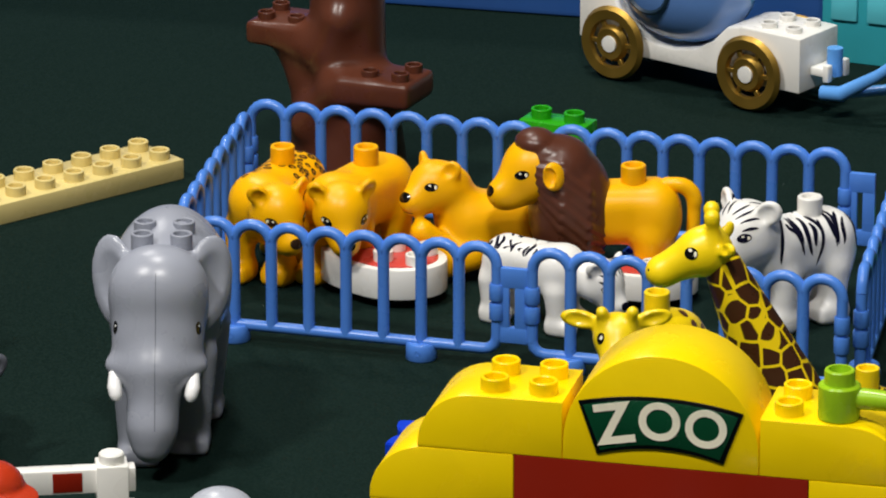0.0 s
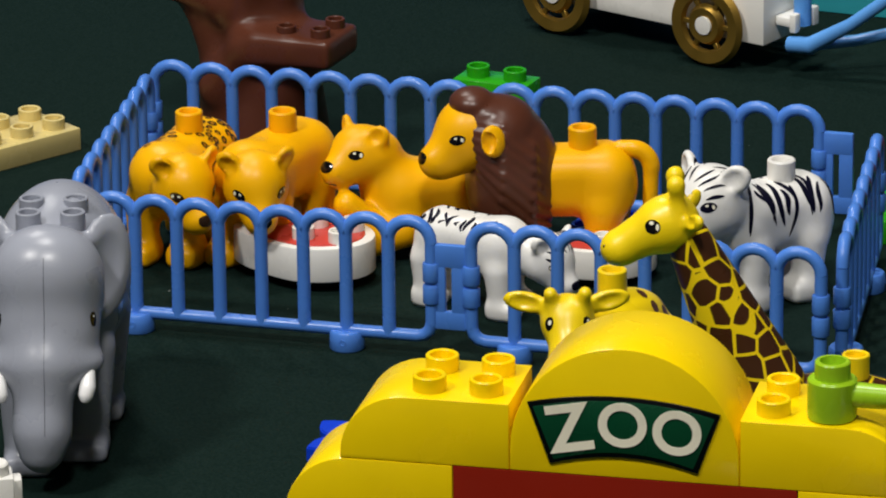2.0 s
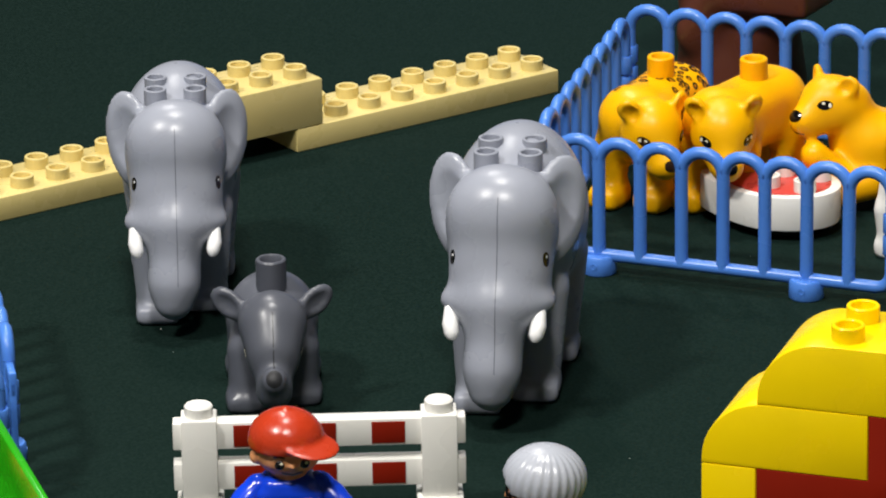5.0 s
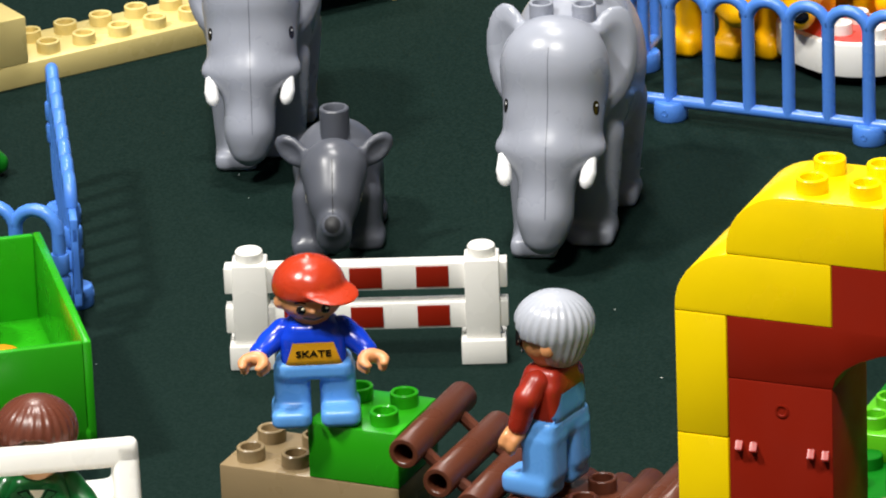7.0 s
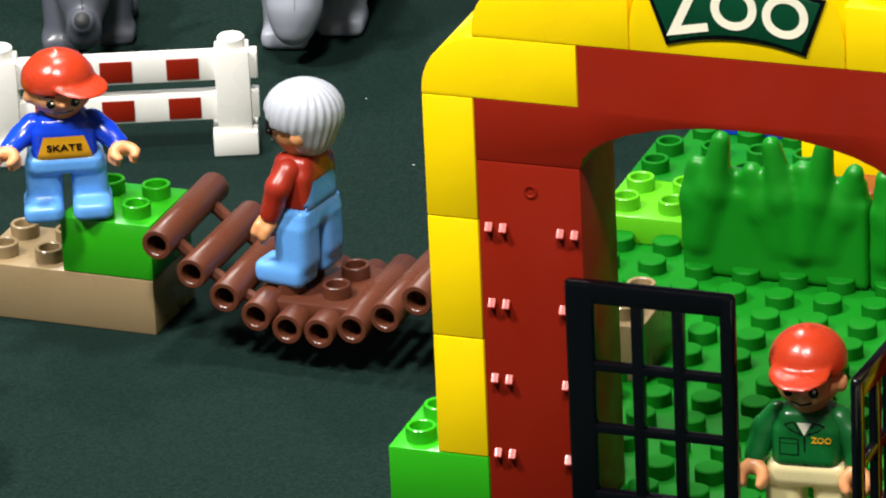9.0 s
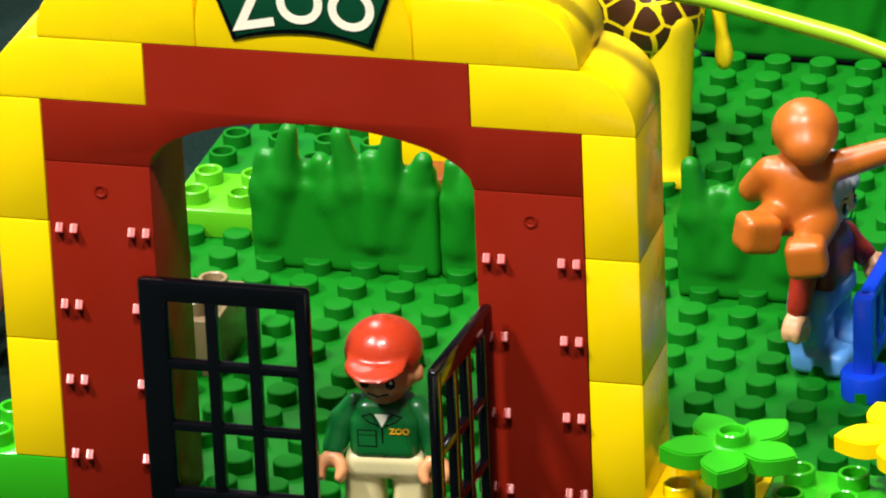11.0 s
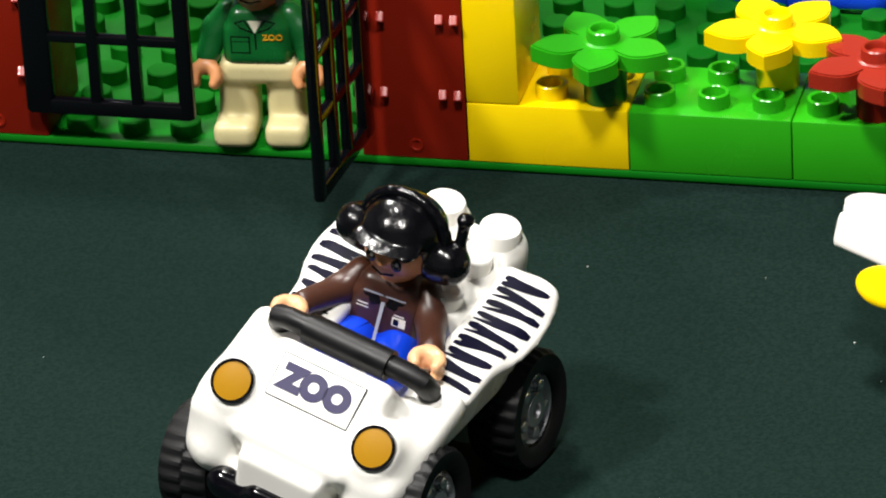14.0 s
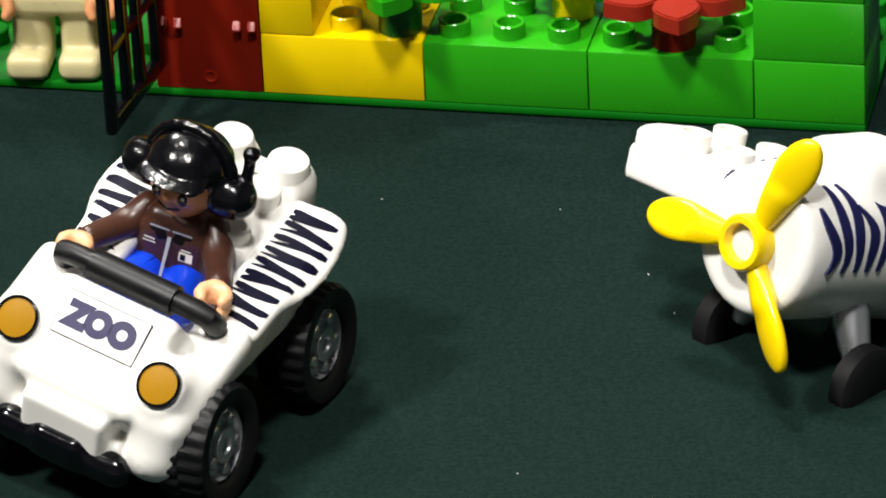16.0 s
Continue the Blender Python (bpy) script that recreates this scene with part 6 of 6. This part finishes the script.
truck()
figure("toy_truck_driver", scaled(-315.8, 20.2, G + 4, 20.5, 0.986), CREAM, SHIRTG, SKIN2, HAIRB, "toy keeper figure with brown hair driving the truck", "hair", seated=True, badge="ZOO", arm=((19, -10, 33), (-19, -10, 33)))

# ---- things at the far side ----
def toy_tree():
    bark = [("c", (0, 0, 0), (0, 0, 40), 33, 25), ("c", (0, 0, 40), (2, 0, 150), 22, 18), ("b", (-30, 2, 78), (22, 18, 6.5), 2.5), ("c", (-20, 0, 66), (-6, 0, 34), 13, 22),
            ("c", (-34, 0, 74), (-22, 0, 60), 9, 12), ("b", (30, -16, 59), (21, 18, 7), 2.5), ("c", (26, -14, 50), (6, 0, 16), 12, 24),
            ("c", (-4, -16, 72), (-26, -8, 76), 8, 6), ("c", (-6, -14, 70), (4, -18, 92), 7, 8), ("c", (-12, -22, 34), (6, -24, 56), 9, 8), ("c", (6, -24, 56), (26, -26, 58), 8, 6)]
    def extra(bm):
        for x, y in ((-43, -7), (-43, 11), (-25, -8)):
            add_stud(bm, x, y, 84.2)
        for x, y in ((43, -25), (43, -8), (26, -26)):
            add_stud(bm, x, y, 65.8)
    bm = bmesh.new()
    soft_mesh(bm, bark, k=9, res=1.8)
    extra(bm)
    thing("toy_tree_trunk", bm, BROWN, at_mm(-291, 719.4, G, -10.4) @ Matrix.Scale(0.851, 4), "brown plastic toy tree trunk with studded ledges", "toy trunk")

toy_tree()
brick(2, 1, 2 * H, GRN, at_mm(-207.6, 702.6, G, -11.4), "bright green tall toy brick behind the pen")
brick(2, 2, 2 * H, RED, at_mm(-20.8, 654.3, G + 9.6, 0), "dark red toy brick on a green plate")
brick(4, 4, 9.6, GRN, at_mm(-30, 645, G, 0), "bright green toy plate on the cloth", studs=False)

def frog():
    body = [("e", (0, 0, 24), (24, 30, 22)), ("e", (10, -26, 34), (14, 16, 12)), ("c", (20, -14, 16), (30, -26, 8), 9, 6), ("c", (-18, 14, 14), (-26, 26, 8), 9, 6), ("c", (20, 16, 14), (30, 20, 7), 10, 6), ("c", (-12, -20, 14), (-14, -32, 8), 9, 6)]
    toy("toy_turtle", scaled(-522, 347.5, G, 14.7, 0.73), [GRASS], [dict(prims=body, k=4, res=1.5)], "dark green rounded toy animal behind the fence", "toy animal")

frog()

def carriage():
    root = empty("toy_carriage", at_mm(-169.3, 876.5, G, -24.5) @ Matrix.Scale(0.831, 4), "white toy carriage with gold wheels and a blue body", "toy carriage")
    b = bmesh.new()
    extrude_outline(b, [(-74, 20), (-58, 15), (40, 15), (40, 46), (30, 44), (20, 34), (8, 27), (-8, 24), (-22, 25), (-36, 32), (-48, 44), (-56, 60), (-74, 60)], 4, 44, 1.5)
    part("chassis", b, WHITE, root)
    b = bmesh.new()
    add_box(b, 40, 2, 15, 82, 40, 47, 1)
    for x in (54, 71):
        for y in (12, 30):
            add_stud(b, x, y, 45.8)
    part("front_block", b, WHITE, root)
    b = bmesh.new()
    soft_mesh(b, [("e", (-12, 24, 62), (44, 34, 38))], k=1, res=2.0)
    body = part("cabin", b, GLASSB, root, "glossy blue rounded cabin")
    b = bmesh.new()
    lathe(b, [(13, 0), (14.5, 1), (16, 0), (14.5, -1), (13, 0)], 24, m=move(-16, -9.4, 62, rx=90))
    part("trim_ring", b, plastic("dark_green_trim", (30, 50, 66), 0.3), body, "dark ring trim")
    for x in (-45.5, 50):
        for y, s in ((-2, -1), (50, 1)):
            b = bmesh.new()
            lathe(b, [(14.5, -2.5), (20, -3), (22, 0), (20, 3), (14.5, 2.5), (13.5, 0), (14.5, -2.5)], 40)
            lathe(b, [(5, -3), (9, -3.4), (11, 0), (9, 3.4), (5, 3), (5, -3)], 30)
            for i in range(6):
                a = math.pi * i / 3
                add_box(b, 9, -1.4, -1.2, 15.5, 1.4, 1.2, 0.3, 1, m=Euler((0, 0, a)).to_matrix().to_4x4())
            w = part("wheel", b, GOLD, root, "gold spoked wheel", at_mm(x, y, 22.2, rx=90))
            b = bmesh.new()
            lathe(b, [(0, -4), (4.8, -4), (4.8, 4), (0, 4.6)], 16)
            part("hub", b, WHITE, w, "white wheel hub")
    b = bmesh.new()
    add_box(b, 82, 12, 24, 94, 30, 29, 1)
    add_box(b, 92, 10, 22, 96, 15, 32, 1)
    add_box(b, 92, 27, 22, 96, 32, 32, 1)
    part("coupling", b, WHITE, root)
    b = bmesh.new()
    tube(b, [(93, 21, 40), (93, 21, 24)], 4.6, 14)
    tube(b, [(92, 10, 16), (104, 12, 17), (124, 18, 30), (146, 24, 48)], 4, 10, radii=[4.2, 4.6, 3.4, 3.4])
    tube(b, [(104, 13, 17), (120, 30, 18), (146, 42, 26)], 3, 10)
    part("shaft", b, SKYB, root, "pale blue shaft")

carriage()

def turquoise_castle():
    root = empty("toy_castle_wall", at_mm(-113, 945.8, G, -8.6) @ Matrix.Scale(0.824, 4), "turquoise toy castle wall with pale window tiles", "toy wall")
    b = bmesh.new()
    add_box(b, 0, 0, 0.1, 150, 30, 120, 1)
    part("wall_body", b, TEAL, root)
    for i in range(6):
        for j in range(3):
            b = bmesh.new()
            add_box(b, 6 + i * 22, -2.2, 26 + j * 26, 22 + i * 22, 0.5, 46 + j * 26, 1)
            part("window_tile", b, AQUA, root)

turquoise_castle()

def blue_stand():
    b = bmesh.new()
    add_box(b, -640, 986, G, -116, 1320, 130, 3)
    thing("blue_display_box", b, plastic("blue_cloth_cover", (40, 92, 168), 0.7), Matrix(), "plain blue covered display box at the far side", "display box")

blue_stand()

# ---- lint on the cloth ----
def lint():
    rnd = random.Random(21)
    bm = bmesh.new()
    for _ in range(120):
        x, y = rnd.uniform(-420, 420), rnd.uniform(-330, 760)
        if -115 < x < 260 and -3 < y < 390:
            continue
        r = rnd.uniform(0.09, 0.24)
        vs = lathe(bm, [(0, 0), (r, 0.5 * r), (0.7 * r, 1.1 * r), (0, 1.3 * r)], 5)
        bmesh.ops.transform(bm, matrix=move(x, y, G, rz=rnd.uniform(0, 180)) @ Matrix.Diagonal((rnd.uniform(1, 3.5), 1, 1, 1)), verts=vs)
    thing("lint", bm, WHITE, Matrix(), "tiny pale lint specks lying on the dark cloth", "lint", kind="stuff")

lint()
